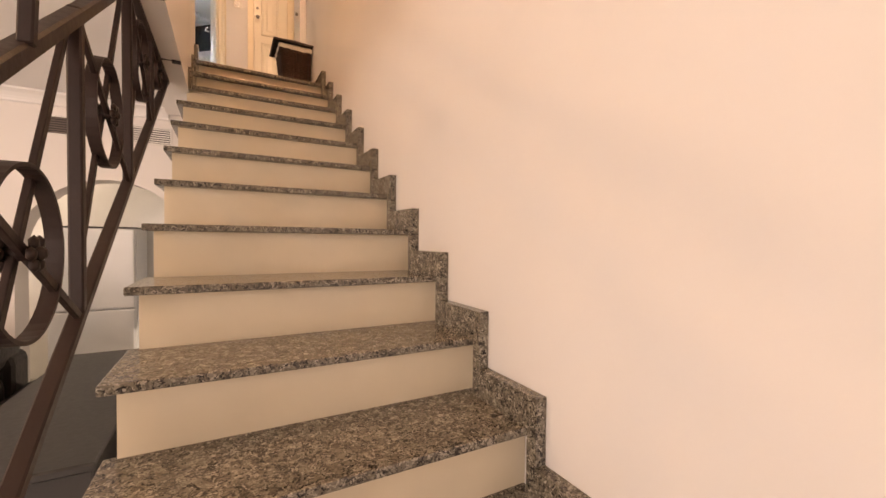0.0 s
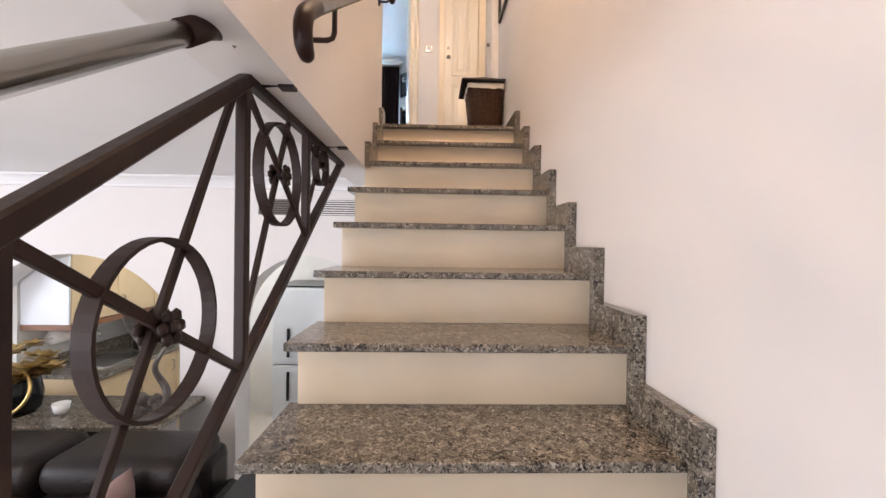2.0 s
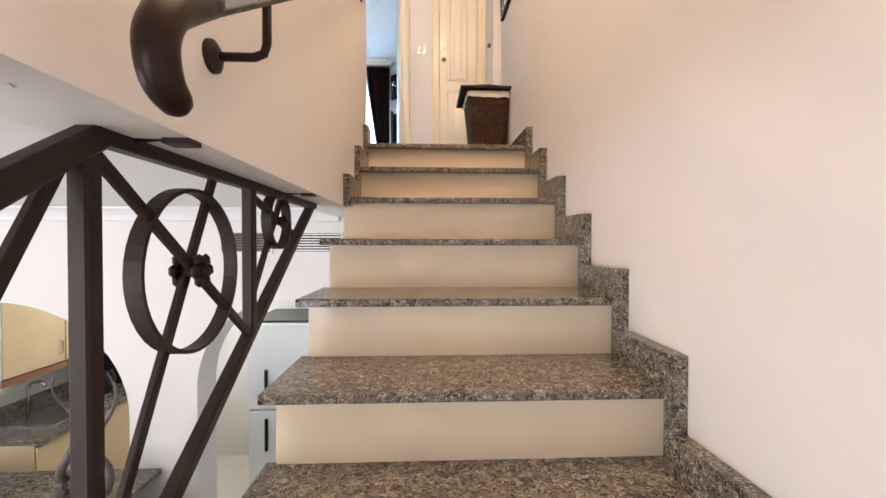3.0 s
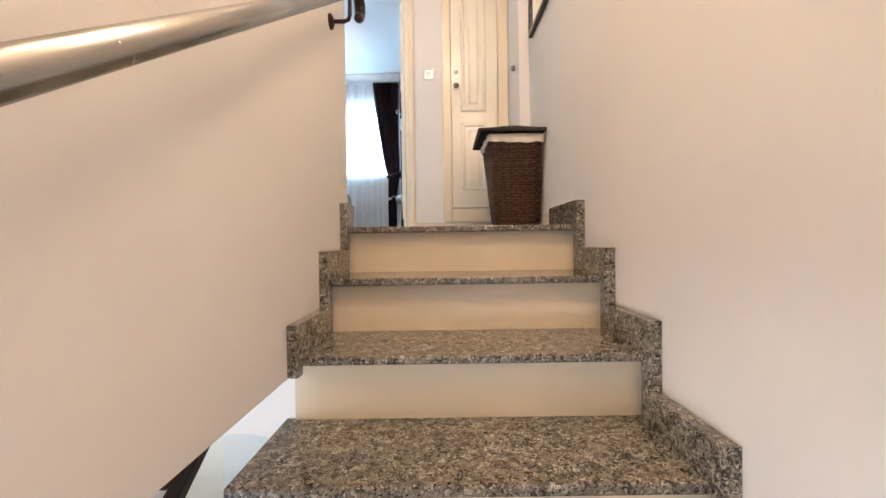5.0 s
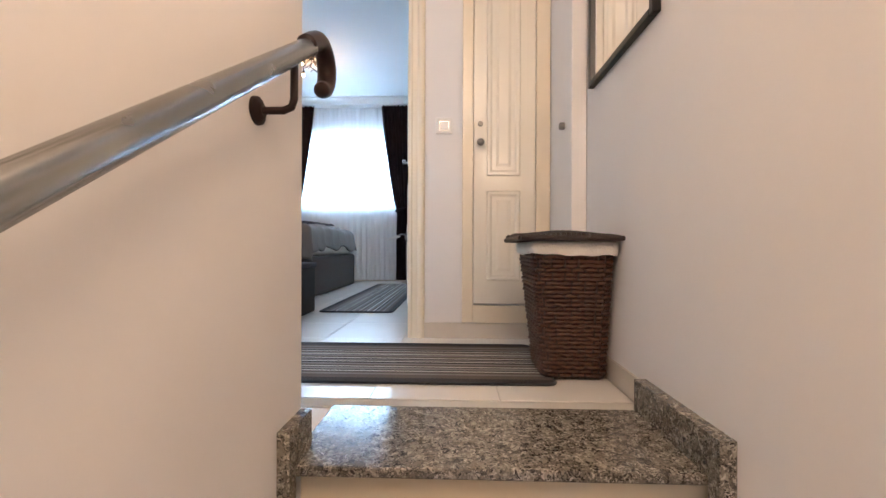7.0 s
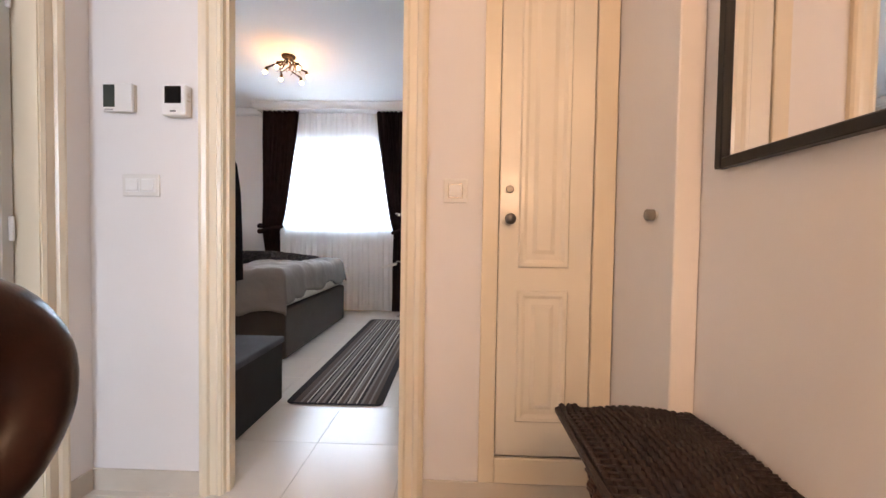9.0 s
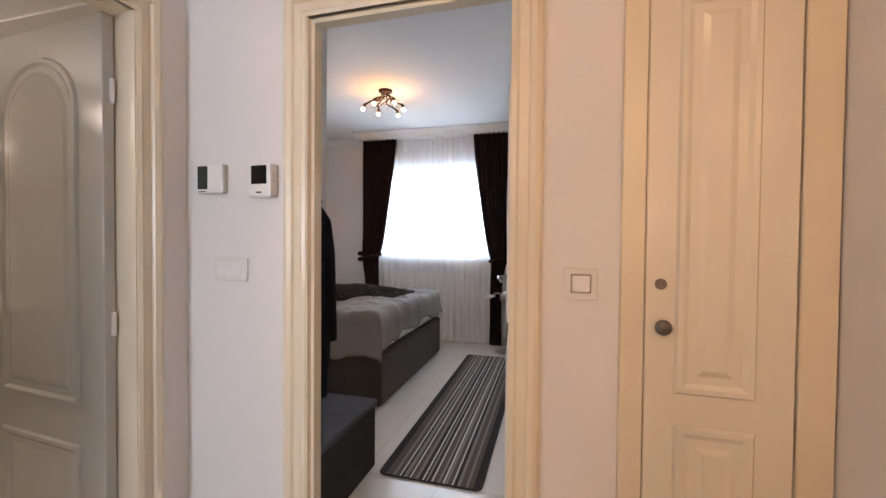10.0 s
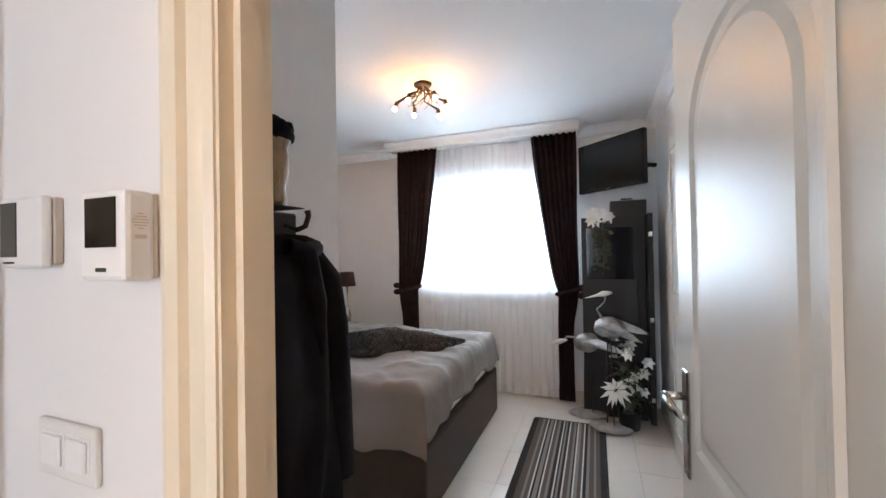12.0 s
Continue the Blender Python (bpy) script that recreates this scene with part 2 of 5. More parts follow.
BATHBAND = plain("brown_mosaic_band", (0.22, 0.13, 0.075), 0.3, var=0.5, scale=40, bump=0.1)
VANITY = plain("dark_brown_laminate", (0.020, 0.015, 0.013), 0.45, var=0.12, spec=0.25)
CERAMIC = plain("white_ceramic", (0.80, 0.80, 0.78), 0.1, var=0.01, bump=0)
STONE = plain("grey_stone_base", (0.35, 0.34, 0.32), 0.8, var=0.2, scale=14, bump=0.5)
SILVERED = plain("silvered_metal", (0.42, 0.41, 0.40), 0.35, 0.7, var=0.35, scale=16, bump=0.4, bscale=40)
SLATE = plain("rough_stone_slab", (0.28, 0.26, 0.235), 0.8, var=0.25, scale=18, bump=0.5, bscale=50)
PETAL = plain("white_petals", (0.78, 0.76, 0.72), 0.7, var=0.05, scale=30, bump=0.1)
LEAF = plain("dark_green_leaves", (0.035, 0.05, 0.028), 0.5, var=0.3, scale=20, bump=0.1)
SHADE = plain("maroon_lampshade", (0.05, 0.018, 0.018), 0.8, var=0.1)
RUGX, RUGY = stripes("runner_stripes_across_x", 0), stripes("runner_stripes_across_y", 1)
BULB = glow("warm_bulb_glass", (1.0, 0.72, 0.36), 30)
LEDGLOW = glow("mirror_lamp_diffuser", (1.0, 0.97, 0.92), 6)
WOODFIG = plain("carved_tan_wood", (0.30, 0.19, 0.10), 0.5, var=0.25, scale=14, bump=0.3)
PANE = glassy("window_glass")


# ---- mesh helpers ----
def mesh_of(name, bm, material, smooth=False):
    me = bpy.data.meshes.new(name)
    bmesh.ops.recalc_face_normals(bm, faces=bm.faces)
    bm.to_mesh(me)
    bm.free()
    me.materials.append(material)
    if smooth:
        for p in me.polygons:
            p.use_smooth = True
    return me


def part(name, bm, material, parent=None, label="", smooth=False):
    ob = new(name, mesh_of(name, bm, material, smooth))
    ob.parent = parent
    if label:
        ob["label"] = label
    return ob


def thing(name, label, category, at=(0, 0, 0), group="", kind="", turn=0):
    ob = new(name)
    ob.empty_display_size = 0.1
    ob.matrix_world = pose(*at, 0, 0, turn)
    return tagged(ob, label, category, group, kind)


def box(x0, x1, y0, y1, z0, z1, bevel=0.0, bm=None, seg=1):
    bm = bm or bmesh.new()
    v = bmesh.ops.create_cube(bm, size=1.0)["verts"]
    for p in v:
        p.co = Vector(((x0 + x1) / 2 + p.co.x * (x1 - x0), (y0 + y1) / 2 + p.co.y * (y1 - y0), (z0 + z1) / 2 + p.co.z * (z1 - z0)))
    if bevel:
        es = list({e for p in v for e in p.link_edges})
        bmesh.ops.bevel(bm, geom=es, offset=bevel, segments=seg, affect="EDGES", profile=0.5)
    return bm


def tube(points, radius, bm=None, sides=12, cap=True):
    """A round bar along a line of points; radius a number or one for each point."""
    bm = bm or bmesh.new()
    pts = [Vector(p) for p in points]
    rad = radius if isinstance(radius, (list, tuple)) else [radius] * len(pts)
    rings = []
    up = None
    for i, p in enumerate(pts):
        d = (pts[min(i + 1, len(pts) - 1)] - pts[max(i - 1, 0)]).normalized()
        if up is None:
            up = d.orthogonal().normalized()
        up = (up - d * up.dot(d)).normalized()
        side = d.cross(up)
        rings.append([bm.verts.new(p + (up * math.cos(a) + side * math.sin(a)) * rad[i]) for a in [2 * math.pi * k / sides for k in range(sides)]])
    for a, b in zip(rings, rings[1:]):
        for k in range(sides):
            bm.faces.new((a[k], a[(k + 1) % sides], b[(k + 1) % sides], b[k]))
    if cap:
        bm.faces.new(rings[0])
        bm.faces.new(rings[-1])
    return bm


def bar(p, q, w, d, bm=None):
    """A flat or square bar from p to q in a plane of constant x: w in that plane, d along x."""
    bm = bm or bmesh.new()
    p, q = Vector(p), Vector(q)
    t = (q - p).normalized()
    s = Vector((1, 0, 0)).cross(t) * (w / 2)
    x = Vector((d / 2, 0, 0))
    vs = [[bm.verts.new(c + a * s + b * x) for a, b in ((-1, -1), (1, -1), (1, 1), (-1, 1))] for c in (p, q)]
    for k in range(4):
        bm.faces.new((vs[0][k], vs[0][(k + 1) % 4], vs[1][(k + 1) % 4], vs[1][k]))
    bm.faces.new(vs[0])
    bm.faces.new(vs[1])
    es = [e for e in bm.edges]
    bmesh.ops.bevel(bm, geom=es, offset=min(w, d) * 0.14, segments=1, affect="EDGES")
    return bm


def lathe(profile, bm=None, sides=24, at=(0, 0, 0)):
    bm = bm or bmesh.new()
    rings = [[bm.verts.new((at[0] + r * math.cos(a), at[1] + r * math.sin(a), at[2] + z)) for a in [2 * math.pi * k / sides for k in range(sides)]] for r, z in profile]
    for a, b in zip(rings, rings[1:]):
        for k in range(sides):
            bm.faces.new((a[k], a[(k + 1) % sides], b[(k + 1) % sides], b[k]))
    bm.faces.new(rings[0])
    bm.faces.new(rings[-1])
    return bm


def ribbon(line, z0, z1, thick=0.0, rows=1, bm=None):
    """A sheet that stands on a line of (x, y), from z0 to z1."""
    bm = bm or bmesh.new()
    grid = [[bm.verts.new((x, y, z0 + (z1 - z0) * k / rows)) for k in range(rows + 1)] for x, y in line]
    for a, b in zip(grid, grid[1:]):
        for k in range(rows):
            bm.faces.new((a[k], b[k], b[k + 1], a[k + 1]))
    return bm


def prism(outline, axis, a, b, bm=None):
    """A flat outline, pulled out along x, y or z from a to b. Outline points: the other two axes in order."""
    bm = bm or bmesh.new()

    def put(p, c):
        return {"x": (c, p[0], p[1]), "y": (p[0], c, p[1]), "z": (p[0], p[1], c)}[axis]
    lo, hi = [bm.verts.new(put(p, a)) for p in outline], [bm.verts.new(put(p, b)) for p in outline]
    n = len(outline)
    for k in range(n):
        bm.faces.new((lo[k], lo[(k + 1) % n], hi[(k + 1) % n], hi[k]))
    bm.faces.new(lo)
    bm.faces.new(hi)
    return bm


def structure(name, bm, material, label, category, smooth=False):
    return tagged(part(name, bm, material, None, "", smooth), label, category, kind="structure")



# ---- structure ----
G, R = 0.268, 0.183            # going and rise of a step
LOW, TOP, SLAB = -15 * R, 2.6, -0.35
FAR = 1.28                     # wall with the bedroom door



structure("wall_east", box(0.0, 0.15, -6.5, FAR, LOW, TOP), PAINT, "smooth white painted wall along the staircase", "wall")


def holed(axis, d0, d1, us, zs, holes):
    """A wall of thickness d0..d1 with rectangular holes, as one skin; axis: the way it runs (x or y)."""
    bm, seen = bmesh.new(), {}

    def v(u, z, d):
        key = (u, z, d)
        if key not in seen:
            seen[key] = bm.verts.new((u, d, z) if axis == "x" else (d, u, z))
        return seen[key]

    def solid(i, k):
        if not (0 <= i < len(us) - 1 and 0 <= k < len(zs) - 1):
            return False
        u, z = (us[i] + us[i + 1]) / 2, (zs[k] + zs[k + 1]) / 2
        return not any(a < u < b and c < z < d for a, b, c, d in holes)
    for i in range(len(us) - 1):
        for k in range(len(zs) - 1):
            if not solid(i, k):
                continue
            a, b, c, d = us[i], us[i + 1], zs[k], zs[k + 1]
            for y in (d0, d1):
                bm.faces.new((v(a, c, y), v(b, c, y), v(b, d, y), v(a, d, y)))
            for di, dk, p, q in ((-1, 0, (a, c), (a, d)), (1, 0, (b, c), (b, d)), (0, -1, (a, c), (b, c)), (0, 1, (a, d), (b, d))):
                if not solid(i + di, k + dk):
                    bm.faces.new((v(*p, d0), v(*q, d0), v(*q, d1), v(*p, d1)))
    return bm


structure("wall_landing", holed("x", FAR, FAR + 0.07, [-2.0, -1.51, -0.82, -0.53, -0.13, 0.15], [0, 0.15, 1.99, 2.02, TOP], [(-1.51, -0.82, 0, 1.99), (-0.53, -0.13, 0.15, 2.02)]),
          PAINT, "white painted landing wall with the bedroom doorway", "wall")
structure("wall_pilaster", box(-0.068, -0.002, 0.888, FAR - 0.002, 0.0, TOP - 0.004, bevel=0.003), PAINT, "shallow white painted pier beside the cupboard", "wall")
structure("cupboard_back", box(-0.55, -0.10, FAR + 0.071, FAR + 0.11, 0.14, 2.03), PAINT, "plain board behind the cupboard door", "wall")
# wall between landing and bathroom, running on into the bedroom
w = holed("y", -2.10, -2.0, [-2.9, 0.36, 1.107, 2.2], [0, 1.995, TOP], [(0.36, 1.107, 0, 1.995)])
structure("wall_bathroom_side", w, PAINT, "white painted wall with the bathroom doorway", "wall")
structure("wall_bedroom_south", box(-4.45, -2.10, 2.1, 2.2, 0, TOP), PAINT, "white painted bedroom wall beside the bath", "wall")
# wall that stands over the open side of the stairs
structure("wall_stair_side", box(-1.13, -0.95, -3.4, 0.092, -0.41, TOP), PAINT, "white painted wall over the open stair side", "wall")
structure("wall_stair_end", box(-0.95, 0.0, -3.55, -3.4, SLAB, TOP), PAINT, "plain white wall that closes the stairwell above", "wall")
w = holed("x", -2.95, -2.85, [-2.0, -1.91, -1.34, -1.13], [0, 0.88, 2.12, TOP], [(-1.91, -1.34, 0.88, 2.12)])
structure("wall_corridor_window", w, PAINT, "plain white wall round the corridor window", "wall")
# upper floor slab and ceilings
s = box(-4.45, -0.95, 0.20, 5.2, SLAB, -0.012)
box(-0.95, 0.15, 0.10, 5.2, SLAB, -0.012, bm=s)
box(-6.2, -1.13, -6.5, 0.20, SLAB, -0.012, bm=s)
box(-1.13, 0.15, -6.5, -3.55, SLAB, -0.012, bm=s)
box(-1.13, -0.95, 0.093, 0.20, SLAB, -0.012, bm=s)
structure("upper_slab", s, CEIL, "white painted ceiling of the lower floor", "ceiling")
structure("ceiling", box(-4.45, 0.15, -3.55, 5.2, TOP, TOP + 0.1), CEIL, "smooth white ceiling of the upper floor", "ceiling")
# bedroom shell
structure("wall_bedroom_west", box(-4.25, -4.1, 2.2, 5.2, 0, TOP), PAINT, "white painted bedroom wall behind the bed head", "wall")
w = holed("x", 4.95, 5.2, [-4.25, -2.85, -1.45, -0.42], [0, 1.08, 2.12, TOP], [(-2.85, -1.45, 1.08, 2.12)])
structure("wall_window", w, PAINT, "white painted bedroom wall with the window", "wall")
w = holed("y", -0.56, -0.42, [FAR + 0.07, 2.35, 4.1, 4.95], [0, 2.25, TOP], [(2.35, 4.1, 0, 2.25)])
structure("wall_bedroom_east", w, PAINT, "white painted bedroom wall beside the wardrobe", "wall")
structure("wardrobe_back", box(-0.42, -0.36, 2.3, 4.15, 0, 2.3), PAINT, "plain wall behind the built-in wardrobe", "wall")
# lower floor shell
structure("floor_lower", box(-6.2, 0.15, -6.5, 3.2, LOW - 0.1, LOW), TILE, "glossy cream tiled floor of the living room", "floor")
# the west wall's opening is made for the added light, out of view
structure("wall_living_west", holed("y", -6.35, -6.2, [-6.5, -4.4, -1.8, 3.2], [LOW, -2.2, -0.55, SLAB], [(-4.4, -1.8, -2.2, -0.55)]), PAINT, "white painted living room wall with an added unseen opening", "wall")
structure("wall_living_south", holed("x", -6.65, -6.5, [-6.2, -4.8, -2.0, 0.15], [LOW, -2.3, -0.42, SLAB], [(-4.8, -2.0, -2.3, -0.42)]), PAINT, "white painted living room wall round the window", "wall")


def arch_wall(x0, x1, y0, y1, z0, z1, arches):
    """A wall with round-headed openings: each (left, right, spring, crown)."""
    bm = bmesh.new()
    x = x0
    for l, r, spring, crown in arches:
        box(x, l, y0, y1, z0, z1, bm=bm)
        c, a, h, n = (l + r) / 2, (r - l) / 2, crown - spring, 28
        for k in range(n):
            t0, t1 = math.pi * (1 - k / n), math.pi * (1 - (k + 1) / n)
            p = [(c + a * math.cos(t0), spring + h * math.sin(t0)), (c + a * math.cos(t1), spring + h * math.sin(t1)),
                 (c + a * math.cos(t1), z1), (c + a * math.cos(t0), z1)]
            prism(p, "y", y0, y1, bm=bm)
        x = r
    box(x, x1, y0, y1, z0, z1, bm=bm)
    bmesh.ops.remove_doubles(bm, verts=bm.verts, dist=1e-5)
    return bm


structure("wall_arches", arch_wall(-6.2, 0.0, 0.20, 0.42, LOW, SLAB, [(-3.95, -2.39, -1.62, -0.92), (-1.99, -0.98, -1.45, -0.915)]),
          PAINT, "white wall with round arches to the kitchen", "wall")
structure("kitchen_wall", box(-6.2, 0.0, 1.86, 2.0, LOW, SLAB), KITTILE, "white tiled kitchen wall", "wall")
w = holed("y", -5.0, -4.88, [0.42, 0.45, 1.25, 1.86], [LOW, -1.85, -0.75, SLAB], [(0.45, 1.25, -1.85, -0.75)])
structure("kitchen_side_wall", w, KITTILE, "white tiled kitchen wall with a window", "wall")
structure("kitchen_partition", box(-3.84, -3.76, 0.425, 1.855, LOW, SLAB), KITTILE, "white tiled kitchen wall behind the worktop", "wall")
# bathroom shell
BATHWEST = structure("bath_wall_west", box(-4.45, -4.35, -0.3, 2.1, 0, TOP), BATHTILE, "beige marble tiled bathroom wall", "wall")
structure("bath_wall_north", box(-4.35, -2.10, 2.05, 2.1, 0, TOP), BATHTILE, "beige marble tiled bathroom wall", "wall")
structure("bath_wall_south", box(-4.35, -2.10, -0.3, -0.2, 0, TOP), BATHTILE, "beige marble tiled bathroom wall", "wall")
bc = box(-4.35, -2.10, -0.2, 2.05, 2.28, 2.33)
for y in (0.2, 0.8, 1.4):
    box(-4.35, -2.10, y - 0.008, y + 0.008, 2.268, 2.279, bm=bc)
structure("bath_ceiling", bc, CEIL, "white panelled bathroom ceiling", "ceiling")


def cornice(name, runs, label):
    """A stepped cove moulding; each run (x0, y0, x1, y1, inward x, inward y, top)."""
    bm = bmesh.new()
    prof = [(0, 0), (0.085, 0), (0.085, -0.014), (0.07, -0.02), (0.05, -0.03), (0.03, -0.05), (0.02, -0.066), (0.02, -0.078), (0, -0.085)]
    for x0, y0, x1, y1, ix, iy, z in runs:
        a = [bm.verts.new((x0 + ix * u, y0 + iy * u, z + v)) for u, v in prof]
        b = [bm.verts.new((x1 + ix * u, y1 + iy * u, z + v)) for u, v in prof]
        for k in range(len(prof)):
            j = (k + 1) % len(prof)
            bm.faces.new((a[k], a[j], b[j], b[k]))
        bm.faces.new(a)
        bm.faces.new(b)
    return structure(name, bm, CEIL, label, "moulding")


T = TOP - 0.003
structure("curtain_pelmet", box(-3.12, -1.235, 4.70, 4.947, 2.53, T), CEIL, "white plaster pelmet over the curtains", "pelmet")
cornice("trim_bedroom", [(-3.12, 4.947, -4.1, 4.947, 0, -1, T), (-0.56, 4.947, -1.235, 4.947, 0, -1, T), (-3.15, 4.70, -1.205, 4.70, 0, -1, T),
                         (-1.235, 4.70, -1.235, 4.947, 1, 0, T), (-3.12, 4.947, -3.12, 4.70, -1, 0, T),
                         (-0.56, 1.5, -0.56, 4.947, -1, 0, T), (-4.1, 2.2, -1.92, 2.2, 0, 1, T), (-2.0, 1.45, -2.0, 2.2, 1, 0, T), (-4.1, 2.2, -4.1, 4.947, 1, 0, T)], "white stepped plaster cornice of the bedroom")
cornice("trim_landing", [(-2.0, FAR, 0, FAR, 0, -1, T), (-2.0, -2.8, -2.0, FAR, 1, 0, T)], "white plaster cornice of the landing")
cornice("trim_living", [(-6.2, 0.2, -1.13, 0.2, 0, -1, SLAB - 0.003)], "white plaster cornice of the living room")

# bedroom floor and landing floor: tiles with recessed joints
fl = box(-4.1, -0.36, FAR, 4.95, -0.012, -0.004)
box(-2.1, 0.0, 0.345, FAR, -0.012, -0.004, bm=fl)
box(-2.1, -1.13, -2.85, 0.345, -0.012, -0.004, bm=fl)
box(-4.35, -2.1, -0.2, FAR, -0.012, -0.004, bm=fl)
box(-4.35, -4.1, FAR, 2.05, -0.012, -0.004, bm=fl)
FLOOR = structure("floor", fl, GROUT, "glossy cream floor tiles with thin joints", "floor")


# ---- staircase ----
stairs = thing("staircase", "granite staircase with cream risers and granite skirting", "staircase", kind="structure")
for j in range(15):
    y, z = -j * G, -j * R
    left = -0.95 if j < 2 else -0.99
    back = 0.345 if j == 0 else -(j - 1) * G + 0.055
    t = box(left, 0.0, y, back, z - 0.024, z, bevel=0.004, seg=2)
    part("tread", t, GRANITE, stairs)
    part("riser", box(max(left + (0.02 if j < 3 else 0), -0.962), 0.0, y + 0.042, y + 0.062, z - R, z - 0.0242), RISER, stairs)
    for x0, x1, on in ((-0.036, -0.001, True), (-0.949, -0.922, j < 3)):
        if not on:
            continue
        rear = (back if x0 > -0.5 else 0.088) if j == 0 else y + G - 0.006
        # upright piece at the nosing, then the level piece on the tread
        lo = z - R + 0.0925 if x0 > -0.5 else max(-0.408, z - R + 0.0925)
        o = [(y - 0.042, lo), (y - 0.006, lo), (y - 0.006, z), (rear, z), (rear, z + 0.092), (y - 0.042, z + 0.092)]
        part("skirting", prism(o, "x", x0, x1), GRANITE, stairs)
o = [(0.10, SLAB)]
for j in range(15):
    o += [(-j * G + 0.061, -j * R - 0.031), (-j * G + 0.061, -(j + 1) * R - 0.031)]
o += [(0.10, LOW)]
part("stair_body", prism(o[:1] + o[1:-2] + [(-14 * G + 0.061, LOW), (0.10, LOW)], "x", -0.961, -0.002), PAINT, stairs, "white painted flank of the stairs")

# ---- doors, casings, skirting ----


def casing(name, axis, a0, a1, top, face, out, width=0.085, label="cream gloss moulded door casing"):
    """Moulded casing on both sides and over an opening; face: the wall's plane, out: +1 or -1 away from it."""
    steps = [(0.0, 0.016), (0.012, 0.02), (0.02, 0.014), (0.045, 0.014), (0.05, 0.024), (0.066, 0.028), (0.078, 0.024), (width, 0.016)]
    bm = bmesh.new()

    def prof(sign, base):
        return [(base, 0.001)] + [(base + sign * u, v) for u, v in steps] + [(base + sign * width, 0.001)]

    def at(u, v, z):
        return (u, face + out * v, z) if axis == "x" else (face + out * v, u, z)
    for sign, base in ((-1, a0), (1, a1)):
        p = prof(sign, base)
        lo = [bm.verts.new(at(u, v, 0.0)) for u, v in p]
        hi = [bm.verts.new(at(u, v, top + abs(u - base))) for u, v in p]
        for k in range(len(p)):
            j = (k + 1) % len(p)
            bm.faces.new((lo[k], lo[j], hi[j], hi[k]))
    p = prof(1, 0)
    l = [bm.verts.new(at(a0 - u, v, top + u)) for u, v in p]
    r = [bm.verts.new(at(a1 + u, v, top + u)) for u, v in p]
    for k in range(len(p)):
        j = (k + 1) % len(p)
        bm.faces.new((l[k], l[j], r[j], r[k]))
    return structure(name, bm, TRIM, label, "door casing")


def lining(name, axis, a0, a1, top, d0, d1, label="cream gloss door lining"):
    bm = bmesh.new()

    def b(u0, u1, z0, z1, e0, e1):
        if axis == "x":
            box(u0, u1, e0, e1, z0, z1, bm=bm)
        else:
            box(e0, e1, u0, u1, z0, z1, bm=bm)
    b(a0 - 0.02, a0, 0, top + 0.02, d0, d1)
    b(a1, a1 + 0.02, 0, top + 0.02, d0, d1)
    b(a0, a1, top, top + 0.02, d0, d1)
    mid = (d0 + d1) / 2
    b(a0, a0 + 0.012, 0, top, mid - 0.02, mid + 0.012)
    b(a0 + 0.012, a1 - 0.012, top - 0.012, top, mid - 0.02, mid + 0.012)
    return structure(name, bm, TRIM, label, "door lining")


casing("casing_bedroom", "x", -1.493, -0.827, 1.98, FAR, -1)
lining("lining_bedroom", "x", -1.488, -0.832, 1.98, FAR - 0.012, FAR + 0.069)
casing("casing_bathroom", "y", 0.38, 1.091, 1.975, -2.0, 1)
lining("lining_bathroom", "y", 0.385, 1.086, 1.975, -2.098, -1.988)
tagged(part("strike_plate", box(-1.4879, -1.485, FAR + 0.03, FAR + 0.055, 0.98, 1.1, bevel=0.001), CHROME), "steel strike plate in the door lining", "strike plate")


def panel_door(name, w, h, material, label, panels, arch=None, thick=0.035):
    """A moulded leaf in its own frame: hinge edge at x = 0, runs to x = w, faces -y and +y."""
    door = thing(name, label, "door", kind="structure")
    leaf = part("leaf", box(0, w, 0, thick, 0.004, h, bevel=0.003), material, door)
    for face, s in ((0, -1), (thick, 1)):
        for (x0, x1, z0, z1, arched) in panels:
            def ring(inset, depth, bm):
                pts = []
                a, b, c, d = x0 + inset, x1 - inset, z0 + inset, z1 - inset
                pts += [(a, c), (b, c)]
                if arched:
                    mid, ra, hh = (a + b) / 2, (b - a) / 2, arched
                    pts += [(mid + ra * math.cos(t), d - hh + hh * math.sin(t)) for t in [math.pi * k / 14 for k in range(15)]]
                else:
                    pts += [(b, d), (a, d)]
                return [bm.verts.new((u, face + s * depth, v)) for u, v in pts]
            bm = bmesh.new()
            rings = [ring(i, e, bm) for i, e in ((0, 0.0005), (0.006, 0.008), (0.018, 0.008), (0.03, 0.002), (0.05, 0.002), (0.065, 0.007))]
            for r0, r1 in zip(rings, rings[1:]):
                for k in range(len(r0)):
                    j = (k + 1) % len(r0)
                    bm.faces.new((r0[k], r0[j], r1[j], r1[k]))
            bm.faces.new(rings[-1])
            part("panel", bm, material, door)
    return door


def lever(door, x, z, thick, way):
    """Lever handle on a long plate, both faces; way: where the lever points along x."""
    for face, s in ((0, -1), (thick, 1)):
        bm = box(x - 0.019, x + 0.019, min(face, face + s * 0.007), max(face, face + s * 0.007), z - 0.15, z + 0.09, bevel=0.003)
        h = part("handle", bm, CHROME, door, "satin steel lever handle on a long plate")
        y = face + s * 0.05
        bm = tube([(x, face, z + 0.03), (x, y, z + 0.03)], 0.009)
        tube([(x, y - s * 0.004, z + 0.03), (x + way * 0.03, y, z + 0.032), (x + way * 0.08, y, z + 0.028), (x + way * 0.115, y - s * 0.012, z + 0.022)], [0.009, 0.009, 0.008, 0.007], bm=bm)
        part("lever", bm, CHROME, h, smooth=True)


